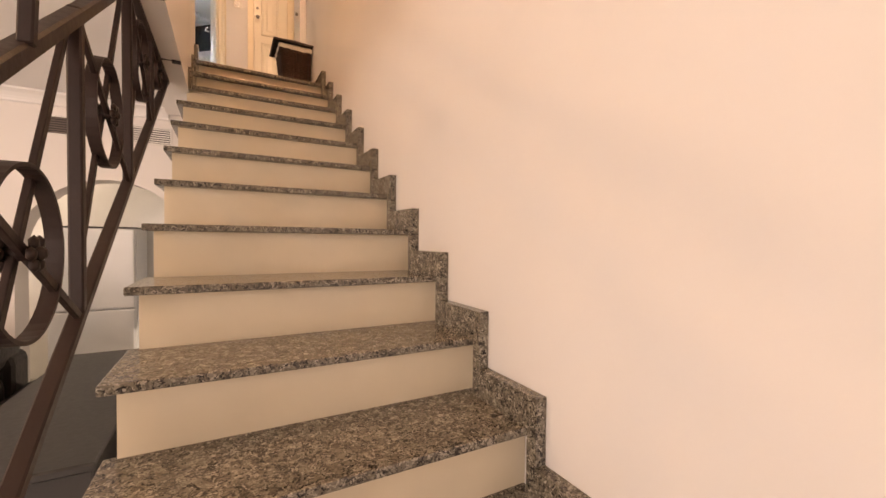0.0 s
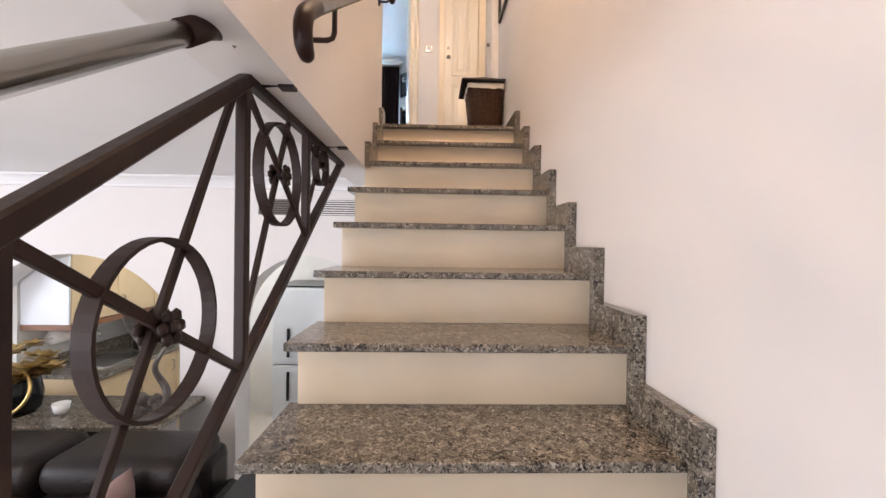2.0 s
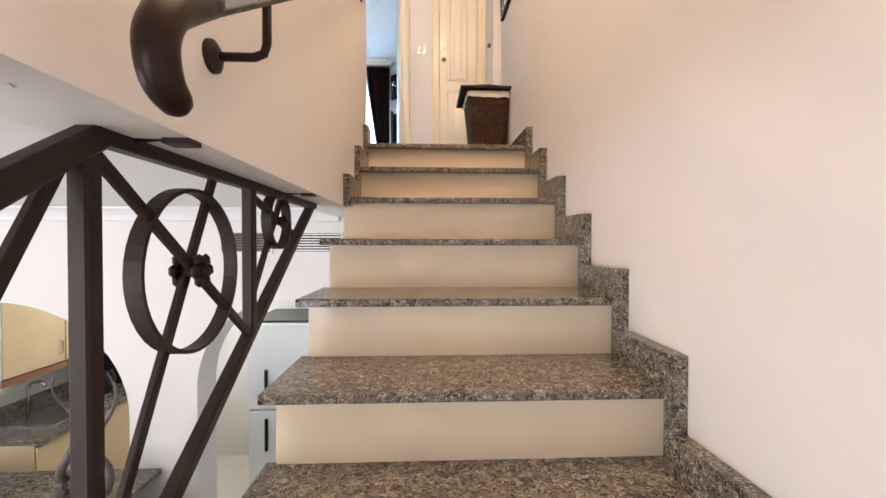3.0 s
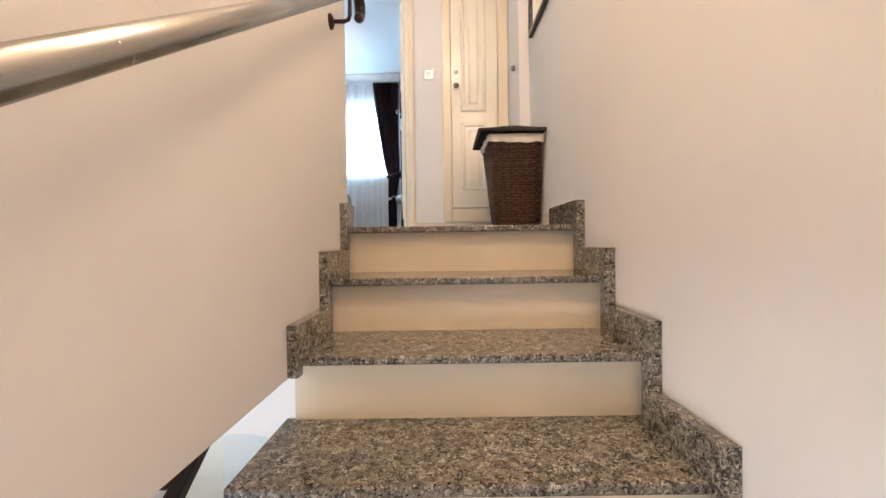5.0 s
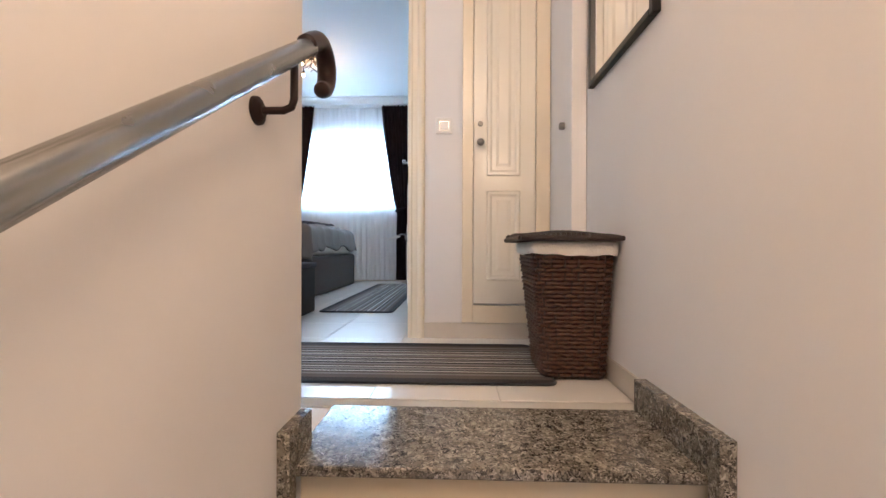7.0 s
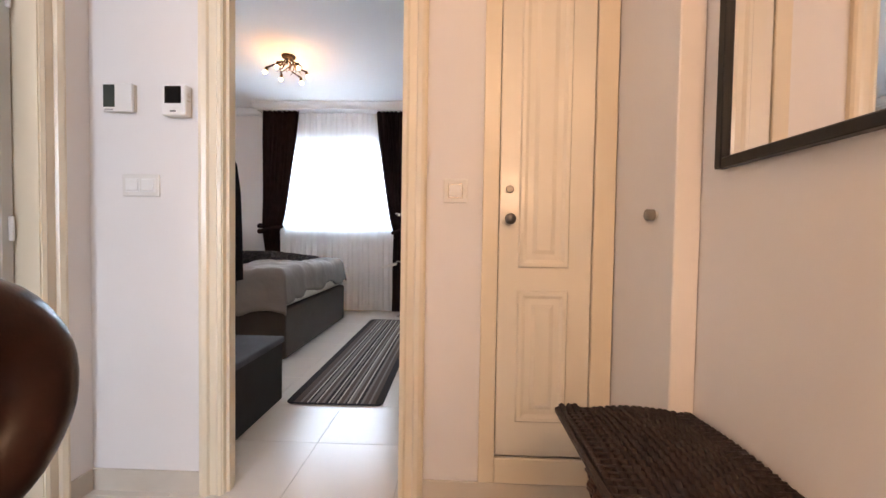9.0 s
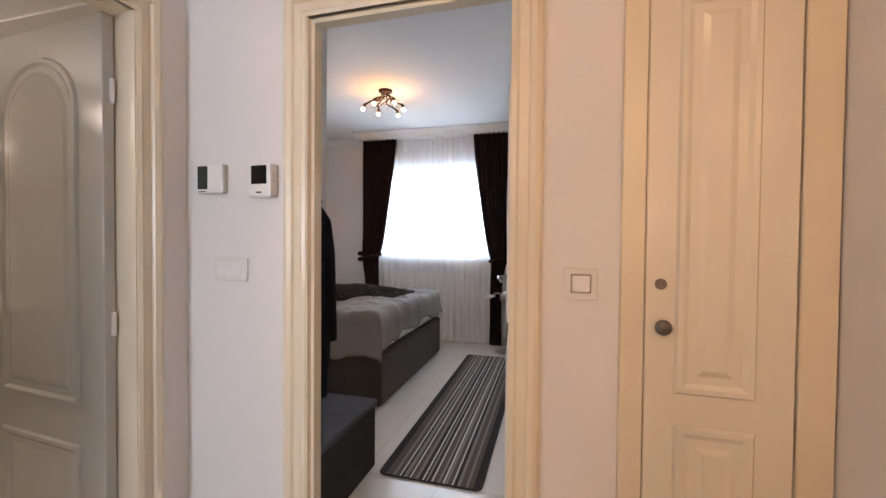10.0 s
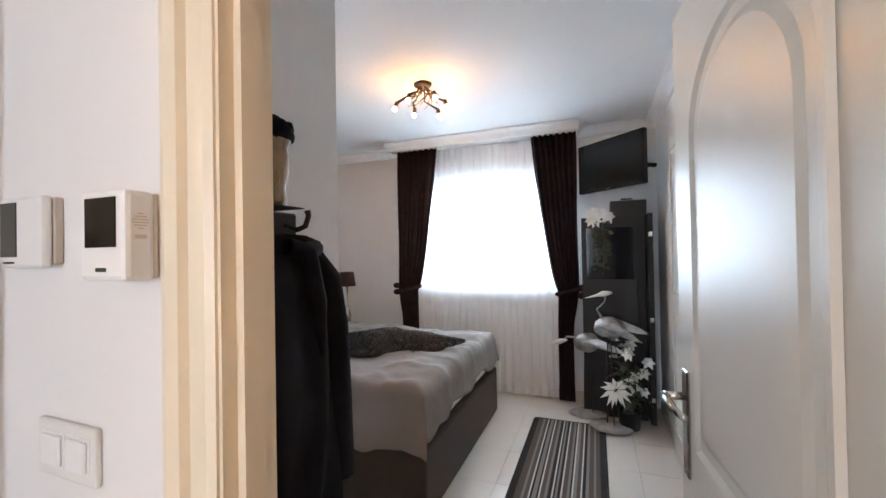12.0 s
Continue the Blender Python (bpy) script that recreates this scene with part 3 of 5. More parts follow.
d = panel_door("door_bedroom", 0.675, 1.97, DOORW, "glossy white panelled bedroom door standing open", [(0.11, 0.565, 0.98, 1.84, 0.16), (0.11, 0.565, 0.14, 0.86, 0)])
lever(d, 0.62, 1.06, 0.035, -1)
for z in (0.25, 0.95, 1.7):
    part("hinge", tube([(0.0, -0.006, z - 0.04), (0.0, -0.006, z + 0.04)], 0.006), CHROME, d)
d.matrix_world = pose(-0.806, FAR + 0.075, 0.004, 0, 0, 95.4)
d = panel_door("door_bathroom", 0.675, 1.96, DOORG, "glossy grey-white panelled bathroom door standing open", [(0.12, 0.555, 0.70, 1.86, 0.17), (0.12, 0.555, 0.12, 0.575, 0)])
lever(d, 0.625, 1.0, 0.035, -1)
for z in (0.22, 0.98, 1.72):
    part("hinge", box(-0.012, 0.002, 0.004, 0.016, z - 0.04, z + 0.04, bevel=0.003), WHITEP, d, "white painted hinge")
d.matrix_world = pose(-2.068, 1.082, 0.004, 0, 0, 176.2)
d = panel_door("cupboard_door", 0.331, 1.80, DOORP, "narrow cream panelled cupboard door, closed", [(0.07, 0.25, 0.69, 1.70, 0), (0.07, 0.25, 0.13, 0.61, 0)], thick=0.03)
k = part("knob", lathe([(0.004, 0), (0.008, 0.004), (0.008, 0.02), (0.018, 0.028), (0.02, 0.036), (0.016, 0.043), (0.004, 0.046)], sides=20), NICKEL, d, "round dark nickel knob", smooth=True)
k.matrix_basis = pose(0.036, 0, 0.864, 90)
k = part("lock", lathe([(0.004, 0), (0.014, 0.001), (0.014, 0.004), (0.012, 0.006), (0.004, 0.006)], sides=20), NICKEL, d, "small round lock")
k.matrix_basis = pose(0.036, 0, 0.97, 90)
d.matrix_world = pose(-0.48, FAR - 0.012, 0.182)
cas = bmesh.new()
for x0, x1, z0, z1 in ((-0.54, -0.4825, 0.085, 2.06), (-0.1465, -0.072, 0.085, 2.06), (-0.4825, -0.1465, 0.085, 0.178), (-0.4825, -0.1465, 1.986, 2.06)):
    box(x0, x1, FAR - 0.018, FAR + 0.0, z0, z1, bevel=0.003, bm=cas)
structure("casing_cupboard", cas, TRIM, "flat cream casing round the cupboard door", "door casing")

# ceramic skirting on the upper floor
sk = bmesh.new()
for x0, x1, y0, y1 in ((-2.0, -1.575, FAR - 0.011, FAR - 0.001), (-0.745, -0.07, FAR - 0.011, FAR - 0.001), (-0.011, -0.001, 0.345, 0.876), (-0.079, -0.012, 0.876, 0.887), (-0.079, -0.069, 0.8875, FAR - 0.012), (-2.0 + 0.001, -1.989, 1.178, FAR - 0.011),
                       (-4.0, -1.0, 4.938, 4.949), (-2.0, -1.989, 1.42, 2.2), (-0.571, -0.561, 1.42, 2.35), (-0.571, -0.561, 4.1, 4.93)):
    box(x0, x1, y0, y1, 0.0, 0.082, bevel=0.002, bm=sk)
structure("baseboard", sk, BASE, "beige ceramic skirting tiles", "baseboard")



# ---- railing of the stairs ----
RX = -1.05
railing = thing("stair_railing", "brown wrought iron railing with rings and rosettes", "railing", (RX, 0, 0))
low_z = lambda y: -0.421 + (y + 0.695) * 0.69
top_z = lambda y: min(-0.418, -0.395 + (y + 1.70) * 0.70)
HZ = lambda y: -0.812 + (y + 2.515) * 0.677
ys = [-0.745, -1.235, -1.72, -2.275, -2.83, -3.385, -3.94]


def rail_part(name, bm, parent=railing, label="", smooth=False):
    return part(name, bm, IRON, parent, label, smooth)


rail_part("top_bar", bar((0, -1.70, top_z(-1.70)), (0, -3.97, top_z(-3.97)), 0.034, 0.034))
rail_part("top_bar", bar((0, -0.66, -0.418), (0, -1.712, -0.418), 0.026, 0.03))
rail_part("bottom_bar", bar((0, -0.66, low_z(-0.66)), (0, -3.97, low_z(-3.97)), 0.026, 0.03))
for y in ys[1:]:
    rail_part("post", bar((0, y, low_z(y)), (0, y, top_z(y)), 0.028, 0.028))
rail_part("newel_post", bar((0, -3.95, LOW), (0, -3.95, top_z(-3.95)), 0.04, 0.04))
for a, b in zip(ys[1:], ys):
    ta, tb, la, lb = top_z(a) - 0.012, top_z(b) - 0.012, low_z(a) + 0.01, low_z(b) + 0.01
    e1, e2 = (b - 0.012, lb - 0.012), (b - 0.02, top_z(b - 0.02) - 0.03)
    ta, la = ta - 0.018, la + 0.05
    if b > -1.3:
        e2 = (-1.39 if b < -1.0 else -0.993, -0.43)
    if b > -0.8:
        e1 = (-0.885, low_z(-0.885) + 0.008)
    f1, f2 = (e1[1] - ta) / (e1[0] - a - 0.012), (e2[1] - la) / (e2[0] - a - 0.012)
    rail_part("diagonal_bar", bar((0.004, a + 0.012, ta), (0.004, *e1), 0.019, 0.012))
    rail_part("diagonal_bar", bar((-0.009, a + 0.012, la), (-0.009, *e2), 0.019, 0.012))
    # where the two cross
    u = (la - ta) / (f1 - f2)
    cy, cz = a + 0.012 + u, ta + f1 * u
    rad = 0.155 if b < -1.0 else 0.085
    bm = bmesh.new()
    n = 40
    for k in range(n):
        t0, t1 = 2 * math.pi * k / n, 2 * math.pi * (k + 1) / n
        o = [(cy + r * math.cos(t), cz + r * math.sin(t)) for r, t in ((rad, t0), (rad, t1), (rad - 0.007, t1), (rad - 0.007, t0))]
        prism(o, "x", -0.014, 0.014, bm=bm)
    bmesh.ops.remove_doubles(bm, verts=bm.verts, dist=1e-5)
    rail_part("ring", bm)
    s = 1.0 if rad > 0.1 else 0.6
    bm = box(-0.018, 0.018, cy - 0.012, cy + 0.012, cz - 0.012, cz + 0.012)
    tube([(-0.033, cy, cz), (-0.026, cy, cz), (0.026, cy, cz), (0.033, cy, cz)], [0.006 * s, 0.013 * s, 0.013 * s, 0.006 * s], bm=bm, sides=12)
    rosette = part("rosette", bm, IRON, railing, smooth=True)
    for side in (-1, 1):
        for k in range(6):
            t = 2 * math.pi * k / 6
            c = Vector((side * 0.020, cy + 0.022 * s * math.cos(t), cz + 0.022 * s * math.sin(t)))
            bm = bmesh.new()
            bmesh.ops.create_icosphere(bm, subdivisions=1, radius=0.0135 * s, matrix=Matrix.Translation(c) @ Matrix.Diagonal((0.6, 1, 1, 1)))
            part("petal", bm, IRON, rosette, smooth=True)
for y in (-1.645, -1.0):
    bm = tube([(0.0, y, -0.41), (0.05, y, -0.405), (0.085, y, -0.405)], 0.007)
    box(0.06, 0.1, y - 0.016, y + 0.016, -0.4185, -0.4105, bm=bm)
    rail_part("bracket", bm)
for y in (-2.572, -3.672):
    rail_part("handrail_post", bar((0.012, y, top_z(y)), (0.018, y, HZ(y) - 0.01), 0.022, 0.022))
bm = tube([(0.02, y, HZ(y)) for y in (-3.95, -3.0, -1.985)], 0.0215, sides=20)
part("handrail", bm, POLISHED, railing, "polished steel handrail tube", True)
bm = tube([(0.02, -1.99, HZ(-1.99)), (0.02, -1.92, HZ(-1.92) + 0.002), (0.022, -1.885, HZ(-1.885) - 0.006), (0.03, -1.86, HZ(-1.86) - 0.022)], [0.0245, 0.0245, 0.022, 0.014], sides=18)
part("end_cap", bm, DARKWOOD, railing, "dark brown handrail end", True)
part("fixing_screw", tube([(0.028, -1.87, HZ(-1.87) - 0.02), (0.045, -1.85, -0.409)], 0.005), CHROME, railing)

# wall handrail of the upper flight
hand = thing("wall_handrail", "grey steel handrail with dark brown curled ends on brackets", "handrail", (-0.878, 0, 0))
UZ = lambda y: 0.935 + y * 0.683
UX = lambda y: -0.011 * (y + 0.055)
part("tube", tube([(UX(y), y, UZ(y)) for y in (-1.79, -0.9, -0.055)], 0.0188, sides=24), STEEL, hand, smooth=True)


def curl(name, points, radii):
    """A curled end: a smooth line through the points, with round end."""
    pts, rads = [], []
    n = len(points)
    for k in range(n - 1):
        p0, p1, p2, p3 = [Vector(points[min(n - 1, max(0, k + q))]) for q in (-1, 0, 1, 2)]
        for f in (0, 0.25, 0.5, 0.75):
            pts.append(0.5 * (2 * p1 + (p2 - p0) * f + (2 * p0 - 5 * p1 + 4 * p2 - p3) * f * f + (3 * p1 - p0 - 3 * p2 + p3) * f ** 3))
            rads.append(radii[k] + (radii[k + 1] - radii[k]) * f)
    last, d = Vector(points[-1]), (Vector(points[-1]) - Vector(points[-2])).normalized()
    for s, q in ((0, 1), (0.5, 0.86), (0.85, 0.5), (1, 0.1)):
        pts.append(last + d * radii[-1] * s)
        rads.append(radii[-1] * q)
    return part(name, tube(pts, rads, sides=20), DARKWOOD, hand, "dark brown curled handrail end", True)


def shifted(points, x, y, z):
    return [(p[0] + x, p[1] + y, p[2] + z) for p in points]


curl("upper_curl", shifted([(0, -0.01, -0.007), (0, 0.035, 0.024), (0, 0.068, 0.038), (0, 0.098, 0.03), (0, 0.116, 0.006), (0, 0.118, -0.024), (0, 0.104, -0.05), (0, 0.084, -0.062)], 0.0, -0.06, UZ(-0.055) + 0.004),
     [0.0195, 0.0198, 0.0205, 0.0212, 0.022, 0.0215, 0.020, 0.018])
curl("lower_curl", shifted([(0, 0.01, 0.007), (0, -0.035, -0.026), (0, -0.065, -0.052), (0, -0.08, -0.085), (0, -0.073, -0.118), (0, -0.054, -0.132)], UX(-1.79), -1.79, UZ(-1.79)),
     [0.0195, 0.0198, 0.02, 0.02, 0.0195, 0.017])
for y in (-1.6, -0.13):
    z, x = UZ(y), UX(y)
    b = part("bracket", tube([(x, y, z - 0.015), (x, y, z - 0.085), (x - 0.005, y, z - 0.1), (x - 0.02, y, z - 0.106), (-0.066, y, z - 0.106)], 0.0072), IRON, hand, "dark brown iron bracket", True)
    part("rosette_plate", tube([(-0.0717, y, z - 0.106), (-0.065, y, z - 0.106), (-0.057, y, z - 0.106)], [0.027, 0.026, 0.012], sides=20), IRON, b)


# ---- fittings on the landing ----
def rocker(at, w, h, gangs, axis_turn, label):
    sw = thing("light_switch", label, "light switch", at, turn=axis_turn)
    part("plate", box(-w / 2, w / 2, -0.0085, 0, -h / 2, h / 2, bevel=0.003, seg=2), SWITCHP, sw)
    g = (w - 0.02) / gangs
    for k in range(gangs):
        x = -w / 2 + 0.01 + g * (k + 0.5)
        part("surround", box(x - 0.027, x + 0.027, -0.0092, -0.0075, -0.026, 0.026, bevel=0.0007), CHROME if gangs == 1 else WHITEP, sw)
        part("rocker", box(x - 0.0225, x + 0.0225, -0.0135, -0.008, -0.0215, 0.0215, bevel=0.002), WHITEP, sw)
    return sw


rocker((-0.638, FAR, 1.145), 0.086, 0.086, 1, 0, "white single rocker switch on the landing wall")
rocker((-1.80, FAR, 1.152), 0.14, 0.082, 2, 0, "white double rocker switch beside the bedroom door")
th = thing("thermostat", "white wall thermostat with a grey screen", "thermostat", (-1.872, FAR, 1.468))
part("case", box(-0.055, 0.055, -0.026, -0.012, -0.052, 0.052, bevel=0.005, seg=2), WHITEP, th)
part("back_box", box(-0.05, 0.056, -0.012, 0, -0.048, 0.05, bevel=0.002), BASE, th, "beige back plate")
part("screen", box(-0.05, -0.008, -0.0275, -0.0258, -0.036, 0.044), SCREENP, th, "dark grey display")
for k in range(4):
    part("print_mark", box(-0.045 + k * 0.008, -0.039 + k * 0.008, -0.0267, -0.0258, -0.046, -0.043), BLACKP, th)
th = thing("door_intercom", "white intercom unit with a black screen", "intercom", (-1.652, FAR, 1.455))
part("case", box(-0.045, 0.045, -0.042, -0.006, -0.056, 0.056, bevel=0.007, seg=2), WHITEP, th)
part("back_box", box(-0.036, 0.043, -0.006, 0, -0.054, 0.054, bevel=0.002), BASE, th)
part("screen", box(-0.030, 0.030, -0.0436, -0.0418, -0.014, 0.047, bevel=0.0005), BLACKG, th, "glossy black display")
part("print_mark", box(-0.010, 0.010, -0.0428, -0.0418, -0.044, -0.039), SCREENP, th)
for k in range(6):
    half = 0.010 * math.sin(math.pi * (k + 0.7) / 6.4)
    part("speaker_slot", box(0.0445, 0.0455, -0.024 - half, -0.024 + half, 0.008 + k * 0.0036, 0.0096 + k * 0.0036), BASE, th)
part("badge", box(0.0445, 0.0456, -0.031, -0.017, -0.004, 0.001), BASE, th)
st = thing("door_stop", "small grey metal door stop on the wall", "door stop", (0, 0.985, 1.05))
k = part("stem", tube([(-0.068, 0, 0), (-0.074, 0, 0)], 0.011), WHITEP, st)
part("buffer", tube([(-0.074, 0, 0), (-0.076, 0, 0), (-0.094, 0, 0), (-0.097, 0, 0)], [0.013, 0.0165, 0.0165, 0.013], sides=18), plain("grey_rubber", (0.22, 0.20, 0.18), 0.7), st, "grey rubber buffer", True)

# framed mirror
mi = thing("wall_mirror", "rectangular wall mirror in a thin black frame", "mirror", (0, 0, 0))
y0, y1, z0, z1 = 0.262, 0.806, 1.148, 1.93
part("mirror_glass", box(-0.014, -0.008, y0 + 0.02, y1 - 0.02, z0 + 0.02, z1 - 0.02), MIRROR, mi)
for nm, b in (("frame_side", (y0, y0 + 0.024, z0, z1)), ("frame_side", (y1 - 0.024, y1, z0, z1)), ("frame_rail", (y0 + 0.024, y1 - 0.024, z0, z0 + 0.024)), ("frame_rail", (y0 + 0.024, y1 - 0.024, z1 - 0.024, z1))):
    part(nm, box(-0.026, -0.001, b[0], b[1], b[2], b[3], bevel=0.003), BLACKP, mi, "black wooden frame")


# ---- laundry basket ----
def ring_of(z, h=0.48, extra=0.0):
    """Corners of the basket's rounded rectangle at height z, as a closed line."""
    f = z / h
    x0, x1 = -0.247 - 0.05 * f - extra, -0.022 + extra
    y0, y1 = 0.602 - 0.075 * f - extra, 0.835 + 0.035 * f + extra
    r, pts = 0.03, []
    for cx, cy, a0 in ((x1 - r, y0 + r, -90), (x1 - r, y1 - r, 0), (x0 + r, y1 - r, 90), (x0 + r, y0 + r, 180)):
        pts += [(cx + r * math.cos(radians(a0 + 22.5 * k)), cy + r * math.sin(radians(a0 + 22.5 * k))) for k in range(5)]
    return pts


def along(pts, step):
    """Points at an even step along a closed line, with outward normals."""
    out, n = [], len(pts)
    for i in range(n):
        p, q = Vector(pts[i]), Vector(pts[(i + 1) % n])
        d = q - p
        m = max(1, round(d.length / step))
        for k in range(m):
            out.append((p + d * (k / m), Vector((d.y, -d.x)).normalized()))
    return out


basket = thing("laundry_basket", "dark brown woven wicker laundry basket with white liner", "basket")
Z0 = 0.012
bm = bmesh.new()
rows = 30
for i in range(rows):
    z = 0.008 + i * 0.0155
    line = along(ring_of(z), 0.0115)
    n = len(line) - len(line) % 4
    pts = []
    for k, (p, nrm) in enumerate(line):
        c = math.cos(math.pi * (k * 0.5 + i))
        q = p + nrm * (0.0055 * c)
        pts.append((q.x, q.y, Z0 + z + 0.0012 * math.sin(k * 1.7 + i)))
    tube(pts + pts[:1], 0.0068, bm=bm, sides=5, cap=False)
tagged(part("weave", bm, WICKER, basket, "dark brown woven wicker strands", True), kind="stuff")
bm = bmesh.new()
lo, hi = along(ring_of(0.0), 0.023), along(ring_of(0.47), 0.023)
for k in range(0, min(len(lo), len(hi))):
    p, q = lo[k][0], hi[min(len(hi) - 1, round(k * len(hi) / len(lo)))][0]
    tube([(p.x, p.y, Z0), (q.x, q.y, Z0 + 0.47)], 0.004, bm=bm, sides=5)
tagged(part("stake_rods", bm, WICKERD, basket, "thin upright wicker rods"), kind="stuff")
part("inner_lining", prism(ring_of(0.0, extra=-0.004), "z", Z0 + 0.004, Z0 + 0.44), WICKERD, basket)
bm = bmesh.new()
line = along(ring_of(0.47, extra=0.008), 0.012)
prev = None
for k, (p, nrm) in enumerate(line + line[:1]):
    w = 0.004 * math.sin(k * 0.55) + 0.002 * math.sin(k * 1.3)
    drop = 0.040 + 0.004 * math.sin(k * 0.21) + 0.002 * math.sin(k * 0.9)
    col = [bm.verts.new((*(p + nrm * (w * 0.6 - 0.006)), Z0 + 0.497)), bm.verts.new((*(p + nrm * (0.008 + w)), Z0 + 0.49)), bm.verts.new((*(p + nrm * (0.009 + w)), Z0 + 0.49 - drop * 0.6)), bm.verts.new((*(p + nrm * (0.004 + w)), Z0 + 0.49 - drop))]
    if prev:
        for a in range(3):
            bm.faces.new((prev[a], col[a], col[a + 1], prev[a + 1]))
    prev = col
part("liner", bm, LINEN, basket, "folded white cotton liner", True)
lid = bmesh.new()
nx, ny = 20, 40
for i in range(nx):
    x = -0.352 + 0.339 * (i + 0.5) / nx
    pts = []
    for k in range(ny + 1):
        y = 0.487 + 0.412 * k / ny
        z = Z0 + 0.512 + 0.0045 * (-1) ** (k + i) + 0.012 * math.sin(math.pi * k / ny) - 0.006 * math.cos(6.3 * i / nx) + (0.012 if k > ny - 3 and i < 3 else 0)
        pts.append((x, y, z))
    tube(pts, 0.0085, bm=lid, sides=5)
for k in range(ny // 2):
    y = 0.492 + 0.41 * k / (ny / 2)
    tube([(-0.35, y, Z0 + 0.512 + 0.012 * math.sin(math.pi * k / (ny / 2))), (-0.016, y, Z0 + 0.512 + 0.012 * math.sin(math.pi * k / (ny / 2)))], 0.004, bm=lid, sides=5)
lidp = tagged(part("lid", lid, WICKERD, basket, "dark woven wicker lid", True), kind="stuff")
edge = [(-0.353, 0.487), (-0.012, 0.487), (-0.012, 0.90), (-0.353, 0.90), (-0.353, 0.487)]
part("lid_rim", tube([(x, y, Z0 + 0.507) for x, y in edge], 0.010, sides=6), WICKERD, lidp)


# ---- runners ----
def runner(name, x0, x1, y0, y1, material, label):
    bm = bmesh.new()
    r, pts = 0.035, []
    w, h = (x1 - x0) / 2, (y1 - y0) / 2
    for cx, cy, a0 in ((w - r, -h + r, -90), (w - r, h - r, 0), (-w + r, h - r, 90), (-w + r, -h + r, 180)):
        pts += [(cx + r * math.cos(radians(a0 + 18 * k)), cy + r * math.sin(radians(a0 + 18 * k))) for k in range(6)]
    prism(pts, "z", 0.0, 0.007, bm=bm)
    ob = part(name, bm, material)
    ob.location = ((x0 + x1) / 2, (y0 + y1) / 2, 0.0012)
    tagged(ob, label, "rug")
    hem = part("hem", tube([(*p, 0.005) for p in pts + pts[:1]], 0.0055, sides=6), BENCHSIDE, ob, "dark stitched hem")
    return ob


runner("runner_rug", -1.93, -0.215, 0.535, 1.10, RUGY, "brown and black striped runner lying on landing tiles")
runner("runner_rug", -1.60, -1.045, 2.075, 4.39, RUGX, "brown and black striped runner beside the bed")


# ---- bedroom ----
bed = thing("bed", "double bed with dark upholstered base and grey duvet", "bed")
part("base", box(-3.98, -1.935, 2.83, 4.44, 0.01, 0.40, bevel=0.02, seg=2), BEDBASE, bed, "dark taupe upholstered bed base")
part("mattress", box(-3.96, -1.96, 2.85, 4.42, 0.40, 0.56, bevel=0.05, seg=3), LINEN, bed)
part("headboard", box(-4.085, -3.98, 2.80, 4.47, 0.01, 1.05, bevel=0.02, seg=2), BEDBASE, bed)
bm = bmesh.new()
NX, NY = 96, 84
gx0, gx1, gy0, gy1 = -3.55, -1.84, 2.66, 4.57
grid = []
for i in range(NX + 1):
    row = []
    for k in range(NY + 1):
        x, y = gx0 + (gx1 - gx0) * i / NX, gy0 + (gy1 - gy0) * k / NY
        over = max(0, x + 2.03, 2.92 - y, y - 4.36)
        n1 = noise.noise(Vector((x * 2.2, y * 2.2, 1.0)))
        n2 = noise.noise(Vector((x * 6.5 + 3, y * 6.5, 4.0)))
        n3 = noise.noise(Vector((y * 4 + x * 3, x * 1.5, 9.0)))
        ridge = 1 - abs(noise.noise(Vector((x * 3.1 + y * 2.0, y * 3.4 - x, 6.0)))) * 2.2
        z = 0.715 + 0.03 * n1 + 0.018 * n2 + 0.014 * max(0, ridge) ** 3
        if over > 0:
            f = min(1, over / 0.13)
            z -= 0.085 * f * f + max(0, over - 0.06) * (1.25 + 0.5 * n3)
            cx = x - max(0, x + 1.945) * 0.75 + 0.012 * n3 * f
            cy = y + max(0, 2.84 - y) * 0.72 - max(0, y - 4.43) * 0.72 + 0.012 * n3 * f
        else:
            cx, cy = x, y
        row.append(bm.verts.new((cx, cy, max(z, 0.33))))
    grid.append(row)
for i in range(NX):
    for k in range(NY):
        bm.faces.new((grid[i][k], grid[i + 1][k], grid[i + 1][k + 1], grid[i][k + 1]))
duv = part("duvet", bm, DUVET, bed, "rumpled grey-beige duvet", True)
md = duv.modifiers.new("thick", "SOLIDIFY")
md.thickness, md.offset = 0.018, -1


